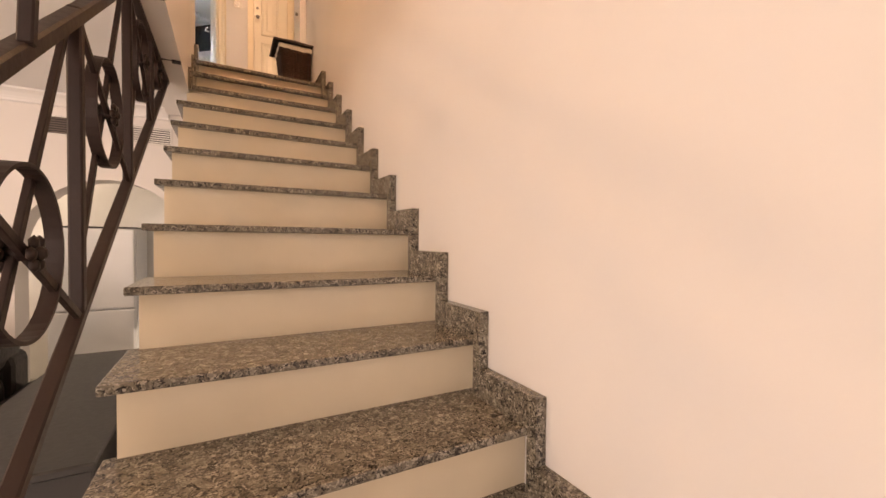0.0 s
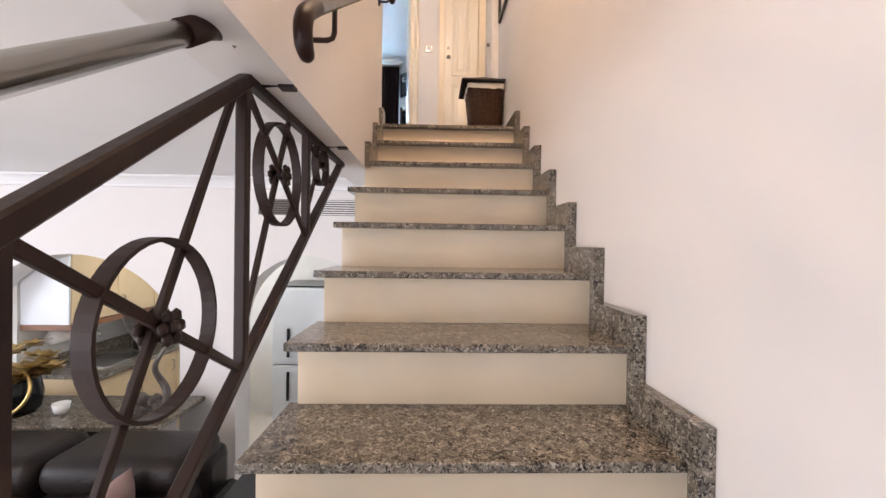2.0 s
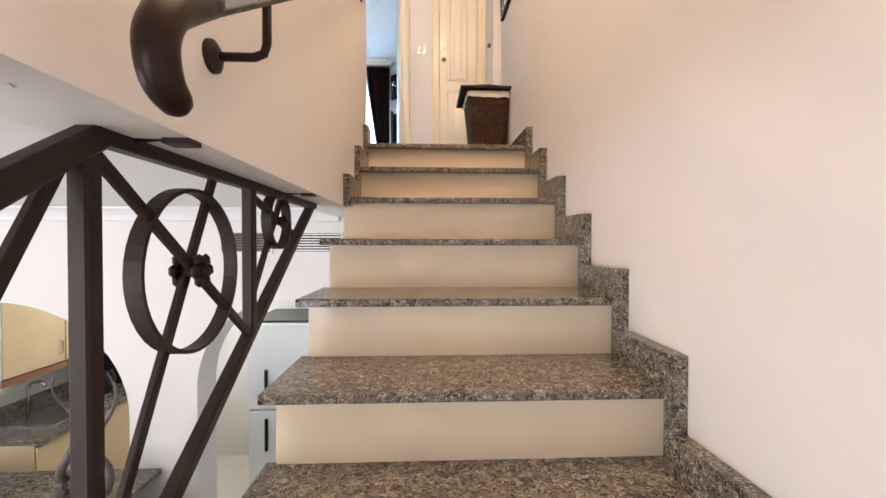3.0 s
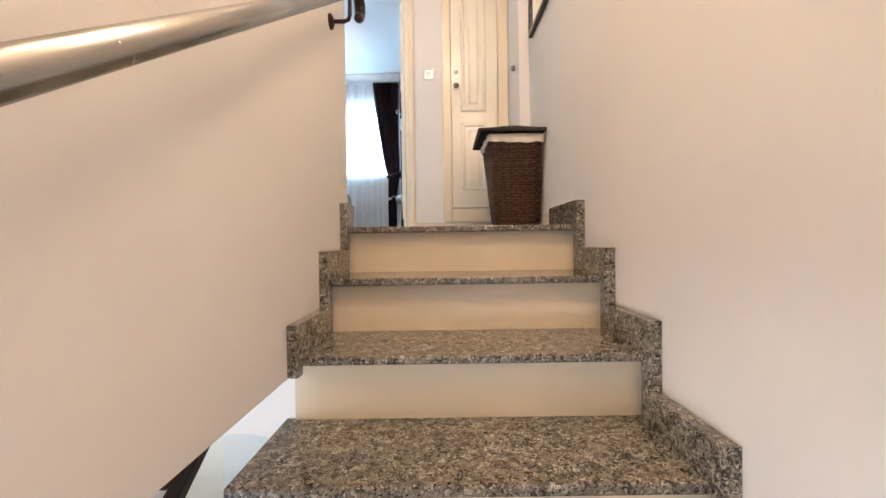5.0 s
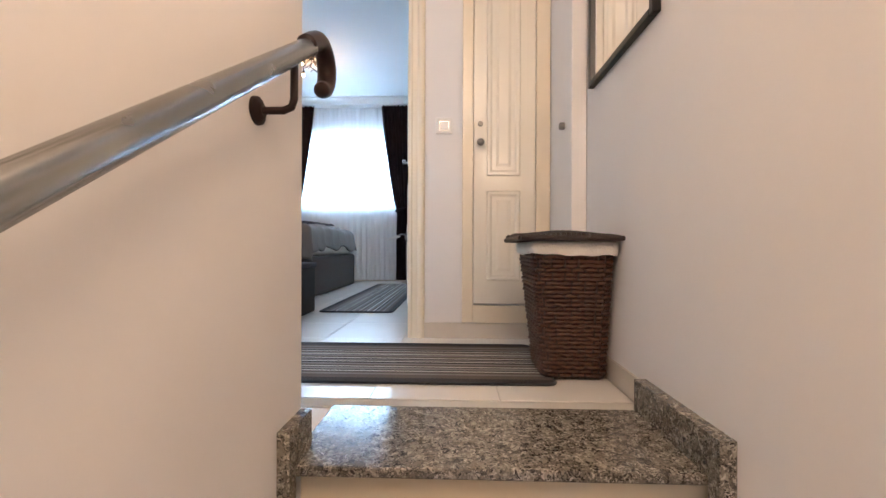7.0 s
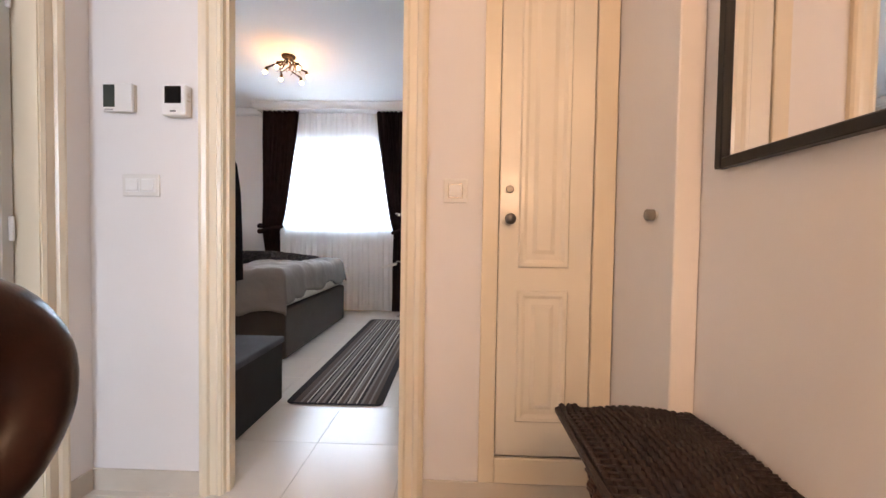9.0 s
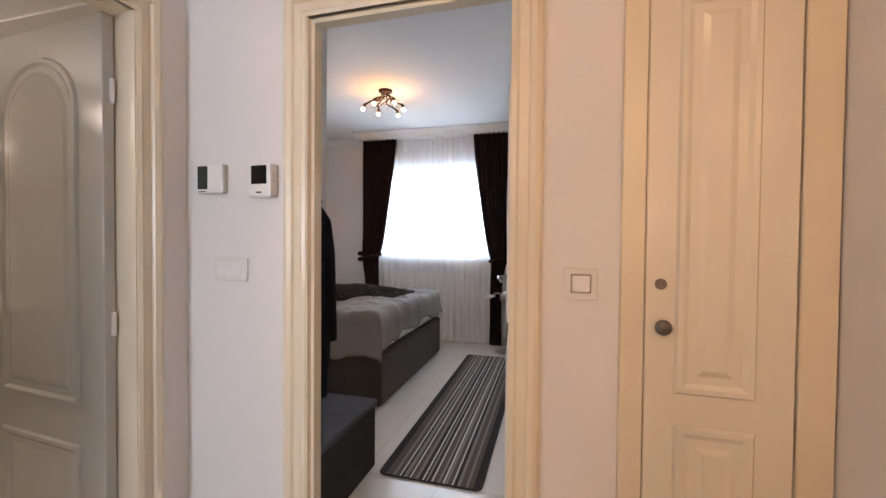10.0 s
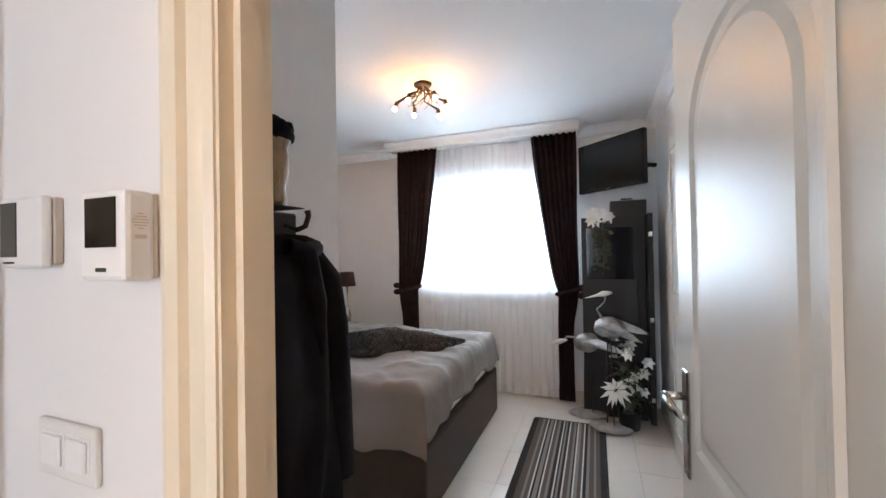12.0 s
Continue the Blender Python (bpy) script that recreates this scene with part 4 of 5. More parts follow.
def cushion(name, m, w, h, d, material, label, parent=None, category="cushion", seed=1):
    """A pillow with sunk corners and soft creases."""
    bm = bmesh.new()
    n = 18
    for s in (1, -1):
        g = []
        for i in range(n + 1):
            r = []
            for k in range(n + 1):
                u, v = 2 * i / n - 1, 2 * k / n - 1
                e = max(0.0, (1 - u ** 4) * (1 - v ** 4)) ** 0.5
                pin = 1 - 0.07 * (1 - abs(u)) * abs(v) ** 3
                pin2 = 1 - 0.07 * (1 - abs(v)) * abs(u) ** 3
                c = noise.noise(Vector((u * 2.5 + seed, v * 2.5, s))) * 0.12
                r.append(bm.verts.new((u * w / 2 * pin2, s * d / 2 * e * (1 + c), v * h / 2 * pin)))
            g.append(r)
        for i in range(n):
            for k in range(n):
                bm.faces.new((g[i][k], g[i + 1][k], g[i + 1][k + 1], g[i][k + 1]))
    bmesh.ops.remove_doubles(bm, verts=bm.verts, dist=1e-4)
    ob = part(name, bm, material, parent, "", True)
    ob.matrix_world = m
    if parent is None:
        tagged(ob, label, category)
    return ob


cushion("pillow", pose(-3.72, 3.25, 0.74, 78, 0, 92), 0.68, 0.42, 0.16, LINEN, "plump white pillow at the bed head", category="pillow")
cushion("pillow", pose(-3.70, 4.05, 0.745, 78, 0, 88), 0.68, 0.42, 0.17, LINEN, "plump white pillow at the bed head", category="pillow", seed=5)
# fur throw: a rough patch of tufts
bm = bmesh.new()
rnd = random.Random(4)
for i in range(3600):
    a, r = rnd.uniform(0, 6.283), rnd.random() ** 0.5
    lim = 1 + 0.16 * math.sin(3 * a + 1) + 0.1 * math.sin(7 * a)
    x, y = -2.60 + 0.45 * r * lim * math.cos(a), 3.69 + 0.37 * r * lim * math.sin(a)
    z = 0.738 + 0.06 * (1 - r * r) + 0.01 * noise.noise(Vector((x * 6, y * 6, 2)))
    t = rnd.uniform(0, 6.283)
    dx, dy = 0.035 * math.cos(t), 0.035 * math.sin(t)
    px, py = -dy * 0.2, dx * 0.2
    v = [bm.verts.new(c) for c in ((x - px, y - py, z), (x + px, y + py, z), (x + dx + px, y + dy + py, z + 0.02), (x + dx * 1.6, y + dy * 1.6, z + 0.004))]
    bm.faces.new(v)
lo = [(-2.60 + 0.44 * (1 + 0.16 * math.sin(3 * a + 1)) * math.cos(a), 3.69 + 0.36 * (1 + 0.16 * math.sin(3 * a + 1)) * math.sin(a)) for a in [6.283 * k / 40 for k in range(40)]]
prism(lo, "z", 0.70, 0.752, bm=bm)
tagged(part("fur_throw", bm, FUR), "dark grey shaggy fur throw on the duvet", "throw")

bn = thing("storage_bench", "low storage bench with blue-grey lid beside the wall", "bench")
part("body", box(-1.985, -1.655, 1.47, 2.15, 0.0, 0.335, bevel=0.008, seg=2), BENCHSIDE, bn, "black fabric sides")
part("lid", box(-1.988, -1.645, 1.46, 2.16, 0.337, 0.375, bevel=0.01, seg=2), BENCHTOP, bn, "slate blue padded lid")

# coat rack on the wall, and the coat
rk = thing("coat_rack", "dark wooden wall coat rack with curved hooks", "coat rack")
part("backplate", box(-2.0, -1.975, 1.5, 1.95, 1.47, 1.56, bevel=0.006), DARKWOOD, rk)
for y in (1.56, 1.74, 1.9):
    part("hook", tube([(-1.978, y, 1.52), (-1.93, y, 1.505), (-1.90, y, 1.515), (-1.888, y, 1.545), (-1.892, y, 1.56)], [0.008, 0.008, 0.008, 0.008, 0.01]), IRON, rk, smooth=True)
tagged(part("carved_figure", lathe([(0.03, 1.562), (0.042, 1.58), (0.036, 1.62), (0.046, 1.65), (0.05, 1.70), (0.044, 1.735), (0.055, 1.755), (0.05, 1.79), (0.028, 1.81), (0.01, 1.815)], at=(-1.94, 1.81, 0.002), sides=14), WOODFIG, smooth=True),
       "carved tan wooden ornament with a dark top", "ornament")
tagged(part("plinth", box(-1.99, -1.87, 1.74, 1.86, 1.5605, 1.5635), DARKWOOD, rk), "")
bm = bmesh.new()
tube([(-1.94, 1.81, 1.755), (-1.94, 1.81, 1.77), (-1.94, 1.81, 1.80), (-1.94, 1.81, 1.825)], [0.06, 0.064, 0.055, 0.02], bm=bm, sides=16)
for k in range(26):
    t = k * 2.4
    bmesh.ops.create_icosphere(bm, subdivisions=1, radius=0.014, matrix=Matrix.Translation((-1.94 + 0.05 * math.cos(t), 1.81 + 0.05 * math.sin(t), 1.765 + 0.05 * (k % 5) / 5)))
tagged(part("wool_cap", bm, COAT, None, "", True), "dark curly wool cap on the wooden ornament", "hat")
coat = thing("coat", "long black wool coat hanging on a hook", "coat")
bm = bmesh.new()
rings = []
for zi in range(30):
    z = 0.44 + (1.46 - 0.44) * zi / 29
    f = (z - 0.44) / 1.02
    hw = 0.235 - 0.03 * f if f < 0.82 else 0.19 * max(0.25, 1 - ((f - 0.82) / 0.18) ** 2 * 0.75)
    hd = 0.085 + 0.02 * math.sin(f * 3) if f < 0.9 else 0.08 - 0.3 * (f - 0.9)
    ring = []
    for k in range(40):
        a = 2 * math.pi * k / 40
        fold = 1 + (0.15 * (1 - f) + 0.04) * math.sin(9 * a + 2 * math.sin(z * 4)) + 0.05 * noise.noise(Vector((a * 2, z * 3, 0)))
        ring.append(bm.verts.new((max(-1.996, -1.925 + hd * fold * math.cos(a)), 1.80 + hw * fold * math.sin(a), z)))
    rings.append(ring)
for a, b in zip(rings, rings[1:]):
    for k in range(40):
        bm.faces.new((a[k], a[(k + 1) % 40], b[(k + 1) % 40], b[k]))
bm.faces.new(rings[0])
bm.faces.new(rings[-1])
part("coat_body", bm, COAT, coat, smooth=True)
for s in (-1, 1):
    pts = [(-1.90, 1.80 + s * 0.12, 1.42), (-1.895, 1.80 + s * 0.165, 1.35), (-1.89, 1.80 + s * 0.19, 1.2), (-1.885, 1.80 + s * 0.205, 1.02), (-1.88, 1.80 + s * 0.212, 0.86), (-1.878, 1.80 + s * 0.218, 0.72)]
    part("sleeve", tube(pts, [0.04, 0.06, 0.062, 0.056, 0.052, 0.05], sides=16), COAT, coat, smooth=True)
part("collar", tube([(-1.86, 1.78, 1.45), (-1.85, 1.835, 1.437), (-1.86, 1.89, 1.447), (-1.91, 1.905, 1.462), (-1.955, 1.84, 1.468), (-1.91, 1.765, 1.465), (-1.86, 1.78, 1.45)], 0.026, sides=10, cap=False), COAT, coat, smooth=True)
part("lapel", tube([(-1.815, 1.81, 1.44), (-1.80, 1.825, 1.3), (-1.795, 1.84, 1.15)], [0.022, 0.026, 0.008], sides=8), COAT, coat, smooth=True)

# window, sheer curtain, dark curtains
win = thing("window_1", "white framed bedroom window behind sheer curtain", "window", kind="structure")
for b in ((-2.85, -2.79, 1.08, 2.12), (-1.51, -1.45, 1.08, 2.12), (-2.79, -1.51, 1.08, 1.14), (-2.79, -1.51, 2.06, 2.12), (-2.18, -2.12, 1.14, 2.06)):
    part("window_frame", box(b[0], b[1], 5.0, 5.05, b[2], b[3], bevel=0.004), WHITEP, win)
for x0, x1 in ((-2.79, -2.18), (-2.12, -1.51)):
    g = part("pane", box(x0, x1, 5.02, 5.026, 1.14, 2.06), PANE, win)
    g.visible_shadow = False
part("window_sill", box(-2.9, -1.4, 4.90, 5.0, 1.05, 1.08, bevel=0.005), CERAMIC, win)
tagged(part("backdrop", box(-6, 2, 5.9, 5.95, -1, 4.5), glow("hazy_daylight", (0.93, 0.97, 1.0), 3.2)), "bright hazy sky outside the window", "backdrop", kind="structure")


def drape(name, edge, z0, z1, y, folds, depth, material, label, rows=40, cols=90, parent=None):
    """Folded cloth; edge(z) gives its two sides in x."""
    bm = bmesh.new()
    g = []
    for k in range(rows + 1):
        z = z0 + (z1 - z0) * k / rows
        a, b = edge(z)
        full = abs(edge(z1)[1] - edge(z1)[0])
        amp = depth * (0.55 + 0.45 * (b - a) / full)
        row = []
        for i in range(cols + 1):
            u = i / cols
            w = math.sin(2 * math.pi * folds * u + 0.8 * math.sin(3 * u + z * 0.7)) + 0.35 * math.sin(2 * math.pi * folds * 2.3 * u + z)
            row.append(bm.verts.new((a + (b - a) * u + 0.004 * math.sin(9 * u + 5 * z), y + amp * w, z)))
        g.append(row)
    for k in range(rows):
        for i in range(cols):
            bm.faces.new((g[k][i], g[k][i + 1], g[k + 1][i + 1], g[k + 1][i]))
    return tagged(part(name, bm, material, parent, "", True), label, "curtain")


def pull(z, top, tie, low):
    """Edge of a drawn-back curtain: from the top to the tie, then straight down."""
    if z > 1.05:
        f = ((z - 1.05) / 1.46)
        return tie + (top - tie) * f ** 0.62
    return tie + (low - tie) * min(1, (1.05 - z) / 0.5)


drape("sheer_curtain", lambda z: (-2.95, -1.30), 0.025, 2.525, 4.86, 19, 0.009, SHEER, "long white sheer curtain hanging before the window", rows=6, cols=240)
for nm, outer, inner_top, tie_in, low_in in (("left", -3.10, -2.615, -2.86, -2.85), ("right", -1.235, -1.65, -1.415, -1.43)):
    fn = (lambda z, o=outer, t=inner_top, n=tie_in, lo=low_in: tuple(sorted((o + (0.05 * (1 if o < -2 else -1) if z < 1.05 else 0.0) * min(1, (1.05 - z) / 0.3 if z < 1.05 else 0), pull(z, t, n, lo)))))
    c = drape("blackout_curtain", fn, 0.03, 2.527, 4.79, 8, 0.028, CURT, "dark brown floor-length curtain tied back at the window")
    mid = (outer + tie_in) / 2
    w = abs(outer - tie_in) / 2 + 0.015
    part("tieback", tube([(mid + w * math.cos(t), 4.80 + 0.06 * math.sin(t), 1.05 + 0.03 * math.cos(t)) for t in [6.283 * k / 20 for k in range(21)]], 0.022, sides=8, cap=False), CURT, c, "dark cloth tieback", True)
    bow = bmesh.new()
    for s in (-1, 1):
        bmesh.ops.create_icosphere(bm := bow, subdivisions=2, radius=0.04, matrix=Matrix.Translation((outer + (0.03 if nm == "right" else -0.0), 4.76, 1.05 + s * 0.035)) @ Matrix.Diagonal((1.1, 0.4, 0.8, 1)))
    part("bow", bow, CURT, c, smooth=True)

# ceiling lamp with curved arms
lp = thing("ceiling_lamp", "dark metal ceiling lamp with curved arms and glowing bulbs", "ceiling lamp", (-2.18, 3.44, TOP))
part("canopy", lathe([(0.02, -0.001), (0.062, -0.002), (0.06, -0.016), (0.035, -0.028), (0.012, -0.03)], sides=24), IRON, lp, smooth=True)
for k in range(6):
    t = 2 * math.pi * k / 6 + 0.3
    c, s = math.cos(t), math.sin(t)
    r = 0.15 + 0.03 * (k % 2)
    arm = part("arm", tube([(0.02 * c, 0.02 * s, -0.025), (0.06 * c - 0.03 * s, 0.06 * s + 0.03 * c, -0.10), (0.11 * c - 0.03 * s, 0.11 * s + 0.03 * c, -0.10), (r * c, r * s, -0.125)], [0.006, 0.006, 0.006, 0.009]), IRON, lp, smooth=True)
    part("socket", tube([(r * c, r * s, -0.12), (r * c * 1.06, r * s * 1.06, -0.15)], [0.012, 0.014]), IRON, arm)
    bl = bmesh.new()
    bmesh.ops.create_uvsphere(bl, u_segments=12, v_segments=8, radius=0.017, matrix=Matrix.Translation((r * c * 1.1, r * s * 1.1, -0.168)))
    part("bulb", bl, BULB, arm, "glowing warm bulb", True)
    lf = bmesh.new()
    for q in range(3):
        a = t + 0.5 + q * 0.4
        tube([(0.06 * c, 0.06 * s, -0.05), (0.09 * math.cos(a), 0.09 * math.sin(a), -0.08 - 0.02 * q), (0.13 * math.cos(a + 0.3), 0.13 * math.sin(a + 0.3), -0.10 - 0.015 * q)], [0.003, 0.003, 0.001], bm=lf, sides=5)
    part("tendril", lf, IRON, arm)

# television on its arm, tall cabinet, box
tv = thing("television", "flat black television on a wall bracket in the corner", "television", (-0.973, 4.525, 2.15), turn=-42.4)
part("housing", box(-0.334, 0.334, 0.0, 0.045, -0.215, 0.215, bevel=0.008), BLACKP, tv)
part("screen", box(-0.322, 0.322, -0.003, 0.002, -0.197, 0.205), BLACKG, tv, "glossy black screen")
part("logo_bar", box(-0.02, 0.02, -0.004, -0.0005, -0.209, -0.204), CHROME, tv)
part("bracket", tube([(0, 0.04, 0), (0.0, 0.16, 0.0), (0.1, 0.30, 0.0), (0.12, 0.43, 0)], 0.02), BLACKP, tv)
cb = thing("tall_cabinet", "tall dark brown cabinet standing in the corner", "cabinet")
part("body", box(-1.20, -0.70, 4.62, 4.935, 0.0, 1.71, bevel=0.004), VANITY, cb)
part("door", box(-1.19, -0.76, 4.598, 4.616, 0.06, 1.69, bevel=0.003), VANITY, cb)
dd = part("side_door", box(-0.695, -0.655, 4.49, 4.93, 0.02, 1.72, bevel=0.004), VANITY, cb, "dark door standing ajar")
for z in (0.22, 0.86, 1.55):
    part("hinge", box(-0.69, -0.66, 4.484, 4.492, z - 0.02, z + 0.02, bevel=0.002), CHROME, dd, "small steel hinge")
part("glass_panel", box(-1.16, -0.79, 4.592, 4.5975, 1.18, 1.62), BLACKG, cb, "glossy black upper panel")
bx = thing("keepsake_box", "dark brown box with a handle on the cabinet", "box")
part("case", box(-0.96, -0.68, 4.66, 4.9, 1.711, 1.85, bevel=0.005), VANITY, bx)
part("handle", tube([(-0.87, 4.78, 1.85), (-0.865, 4.78, 1.875), (-0.78, 4.78, 1.875), (-0.775, 4.78, 1.85)], 0.007), IRON, bx)


# ---- heron figures, flowers ----
def heron(x, y, turn, bz, low, label):
    """Metal bird on thin legs: stone slab, round body, two thin wings, neck and beak."""
    h = thing("heron_figure", label, "figurine", (x, y, 0.0), turn=turn)
    bm = bmesh.new()
    bmesh.ops.create_icosphere(bm, subdivisions=3, radius=1, matrix=Matrix.Translation((0, 0, 0.02)) @ Matrix.Diagonal((0.17, 0.12, 0.026, 1)))
    for v in bm.verts:
        v.co += Vector((1, 1, 0.3)) * 0.03 * noise.noise(v.co * 11)
        v.co.z = max(v.co.z, 0.002)
    part("slab", bm, SLATE, h, "grey stone slab", True)
    for a, b in ((-0.03, 0.02), (0.03, -0.02)):
        part("leg", tube([(a, b, 0.03), (a * 0.9, b, bz * 0.5), (a * 0.5, b, bz)], 0.0045, sides=8), IRON, h, "thin dark iron leg", True)
    body = bmesh.new()
    bmesh.ops.create_icosphere(body, subdivisions=3, radius=1, matrix=Matrix.Translation((0, 0, bz + 0.05)) @ Matrix.Diagonal((0.115, 0.08, 0.085, 1)))
    for v in body.verts:
        v.co += (v.co - Vector((0, 0, bz + 0.05))) * 0.12 * noise.noise(v.co * 20)
    part("body", body, SILVERED, h, smooth=True)
    for w in (-1, 1):
        bm = bmesh.new()
        pts = [(0.05, 0.0), (-0.06, 0.05), (-0.2, 0.03), (-0.27, 0.0), (-0.18, -0.02), (-0.03, -0.035)]
        rings = [[bm.verts.new((u, w * (0.075 + 0.09 * max(0, -u) / 0.27 + o), bz + 0.07 + v - 0.3 * max(0, -u))) for u, v in pts] for o in (0, 0.006)]
        bm.faces.new(rings[0])
        bm.faces.new(rings[1][::-1])
        for k in range(len(pts)):
            n = (k + 1) % len(pts)
            bm.faces.new((rings[0][k], rings[0][n], rings[1][n], rings[1][k]))
        bmesh.ops.recalc_face_normals(bm, faces=bm.faces)
        part("wing", bm, SILVERED, h)
    if low:
        neck = [(0.09, 0, bz + 0.09), (0.17, 0, bz + 0.10), (0.22, 0, bz + 0.05)]
    else:
        neck = [(0.05, 0, bz + 0.12), (0.09, 0, bz + 0.19), (0.03, 0, bz + 0.25), (0.02, 0, bz + 0.31)]
    hx, hz = neck[-1][0], neck[-1][2]
    part("neck", tube(neck, [0.014] + [0.006] * (len(neck) - 1), sides=10), SILVERED, h, smooth=True)
    part("head", tube([(hx - 0.05, 0, hz + 0.018), (hx - 0.01, 0, hz + 0.012), (hx + 0.02, 0, hz + 0.006), (hx + 0.06, 0, hz - 0.006), (hx + 0.16, 0, hz - 0.035)], [0.008, 0.02, 0.024, 0.012, 0.003], sides=12), PETAL, h, "pale head with a long beak", True)


heron(-1.0, 4.36, 165, 0.76, False, "silvered metal heron figure standing on a stone slab")
heron(-1.17, 4.60, 195, 0.58, True, "silvered metal heron figure bending over a stone slab")


def flower(bm, c, r, petals, tilt, rng, face=False):
    for k in range(petals):
        a = 2 * math.pi * k / petals + rng.uniform(-0.15, 0.15)
        d, s = Vector((math.cos(a), math.sin(a), tilt)), Vector((-math.sin(a), math.cos(a), 0))
        if face:
            d, s = Vector((d.x, -d.z, d.y)), Vector((s.x, -0.1, s.y))
        w = r * (0.36 if petals < 9 else 0.13)
        v = [bm.verts.new(Vector(c) + p) for p in (d * 0.08 * r, d * 0.5 * r + s * w, d * r + Vector((0, 0, -0.2 * r)), d * 0.5 * r - s * w)]
        bm.faces.new(v)


rng = random.Random(11)
pl = thing("lily_pot", "white lilies in a dark pot beside the cabinet", "potted plant", (-0.86, 4.42, 0))
part("pot", lathe([(0.05, 0), (0.075, 0.01), (0.085, 0.14), (0.09, 0.15), (0.075, 0.15), (0.07, 0.13)], sides=20), BLACKP, pl, smooth=True)
st, fl2, lv = bmesh.new(), bmesh.new(), bmesh.new()
for k in range(13):
    a, r, h = rng.uniform(0, 6.28), rng.uniform(0.03, 0.17), rng.uniform(0.28, 0.72)
    tip = (r * math.cos(a), r * math.sin(a), h)
    tube([(0, 0, 0.13), (tip[0] * 0.4, tip[1] * 0.4, h * 0.6), tip], 0.003, bm=st, sides=5)
    for q in range(3):
        flower(fl2, tip, 0.052 - 0.012 * q, 6, 0.35 + 0.35 * q, rng, k % 3 > 0)
for q in range(3):
    flower(fl2, (-0.1, -0.1, 0.33), 0.125 - 0.03 * q, 11, 0.15 + 0.2 * q, rng, True)
for k in range(46):
    a, z, r = rng.uniform(0, 6.28), rng.uniform(0.16, 0.5), rng.uniform(0.08, 0.2)
    d, s = Vector((math.cos(a), math.sin(a), 0)), Vector((-math.sin(a), math.cos(a), 0))
    v = [lv.verts.new(p) for p in (Vector((0, 0, z)) + d * 0.03, Vector((0, 0, z + 0.03)) + d * r * 0.6 + s * 0.022, Vector((0, 0, z - 0.02)) + d * r, Vector((0, 0, z + 0.03)) + d * r * 0.6 - s * 0.022)]
    lv.faces.new(v)
tagged(part("stems", st, LEAF, pl), kind="stuff")
tagged(part("flowers", fl2, PETAL, pl, "white petals"), kind="stuff")
tagged(part("leaves", lv, LEAF, pl), kind="stuff")
orc = thing("orchid_spray", "white artificial orchid hanging on the dark cabinet", "flower spray", (-1.03, 4.57, 1.72))
f3, l3 = bmesh.new(), bmesh.new()
for k in range(9):
    c = (rng.uniform(-0.09, 0.09), rng.uniform(-0.05, 0.0), rng.uniform(-0.05, 0.05))
    for q in range(2):
        flower(f3, c, 0.058 - 0.014 * q, 6, 0.2 + 0.3 * q, rng, True)
for k in range(70):
    z = rng.uniform(-0.48, -0.05)
    c = Vector((rng.uniform(-0.06, 0.06), rng.uniform(-0.035, 0.01), z))
    a = rng.uniform(0, 6.28)
    d, s = Vector((math.cos(a), -abs(math.sin(a)) * 0.4, math.sin(a))) * 0.045, Vector((-math.sin(a), 0.2, math.cos(a))) * 0.016
    l3.faces.new([l3.verts.new(p) for p in (c, c + d * 0.5 + s, c + d, c + d * 0.5 - s)])
tube([(0, 0.01, 0.0), (0.01, 0.01, -0.2), (0, 0.01, -0.5)], 0.004, bm=l3, sides=5)
tagged(part("flowers", f3, PETAL, orc, "white petals"), kind="stuff")
tagged(part("leaves", l3, LEAF, orc), kind="stuff")

# wardrobe doors
wd = thing("wardrobe", "built-in white wardrobe with panelled doors", "wardrobe", kind="structure")
for k in range(3):
    y0 = 2.36 + k * 0.58
    part("wardrobe_door", box(-0.60, -0.565, y0, y0 + 0.572, 0.06, 2.24, bevel=0.003), DOORW, wd)
    for z0, z1 in ((0.2, 1.0), (1.12, 2.1)):
        for b in ((y0 + 0.09, y0 + 0.482, z0, z0 + 0.018), (y0 + 0.09, y0 + 0.482, z1 - 0.018, z1), (y0 + 0.09, y0 + 0.108, z0 + 0.018, z1 - 0.018), (y0 + 0.464, y0 + 0.482, z0 + 0.018, z1 - 0.018)):
            part("moulding", box(-0.609, -0.6002, *b, bevel=0.003), DOORW, wd)
    part("knob", tube([(-0.60, y0 + 0.05, 1.08), (-0.63, y0 + 0.05, 1.08)], [0.008, 0.013]), CHROME, wd)
part("wardrobe_plinth", box(-0.59, -0.45, 2.36, 4.09, 0, 0.058), DOORW, wd)
# bedside table and lamp
ns = thing("nightstand", "dark brown nightstand beside the bed", "nightstand")
part("body", box(-4.08, -3.54, 4.5, 4.9, 0.05, 0.55, bevel=0.006), VANITY, ns)
part("drawer", box(-3.539, -3.522, 4.515, 4.885, 0.3, 0.53, bevel=0.003), VANITY, ns)
for x in (-4.04, -3.58):
    for y in (4.54, 4.86):
        part("foot", box(x - 0.02, x + 0.02, y - 0.02, y + 0.02, 0, 0.05), VANITY, ns)
tl = thing("table_lamp", "small table lamp with a maroon shade", "table lamp", (-3.67, 4.66, 0.55))
part("base", lathe([(0.06, 0.001), (0.06, 0.015), (0.02, 0.03), (0.035, 0.12), (0.045, 0.2), (0.02, 0.3), (0.008, 0.33), (0.008, 0.56)], sides=20), CHROME, tl, smooth=True)
part("shade", lathe([(0.095, 0.53), (0.097, 0.53), (0.074, 0.685), (0.072, 0.685)], sides=24), SHADE, tl, "maroon fabric shade", True)


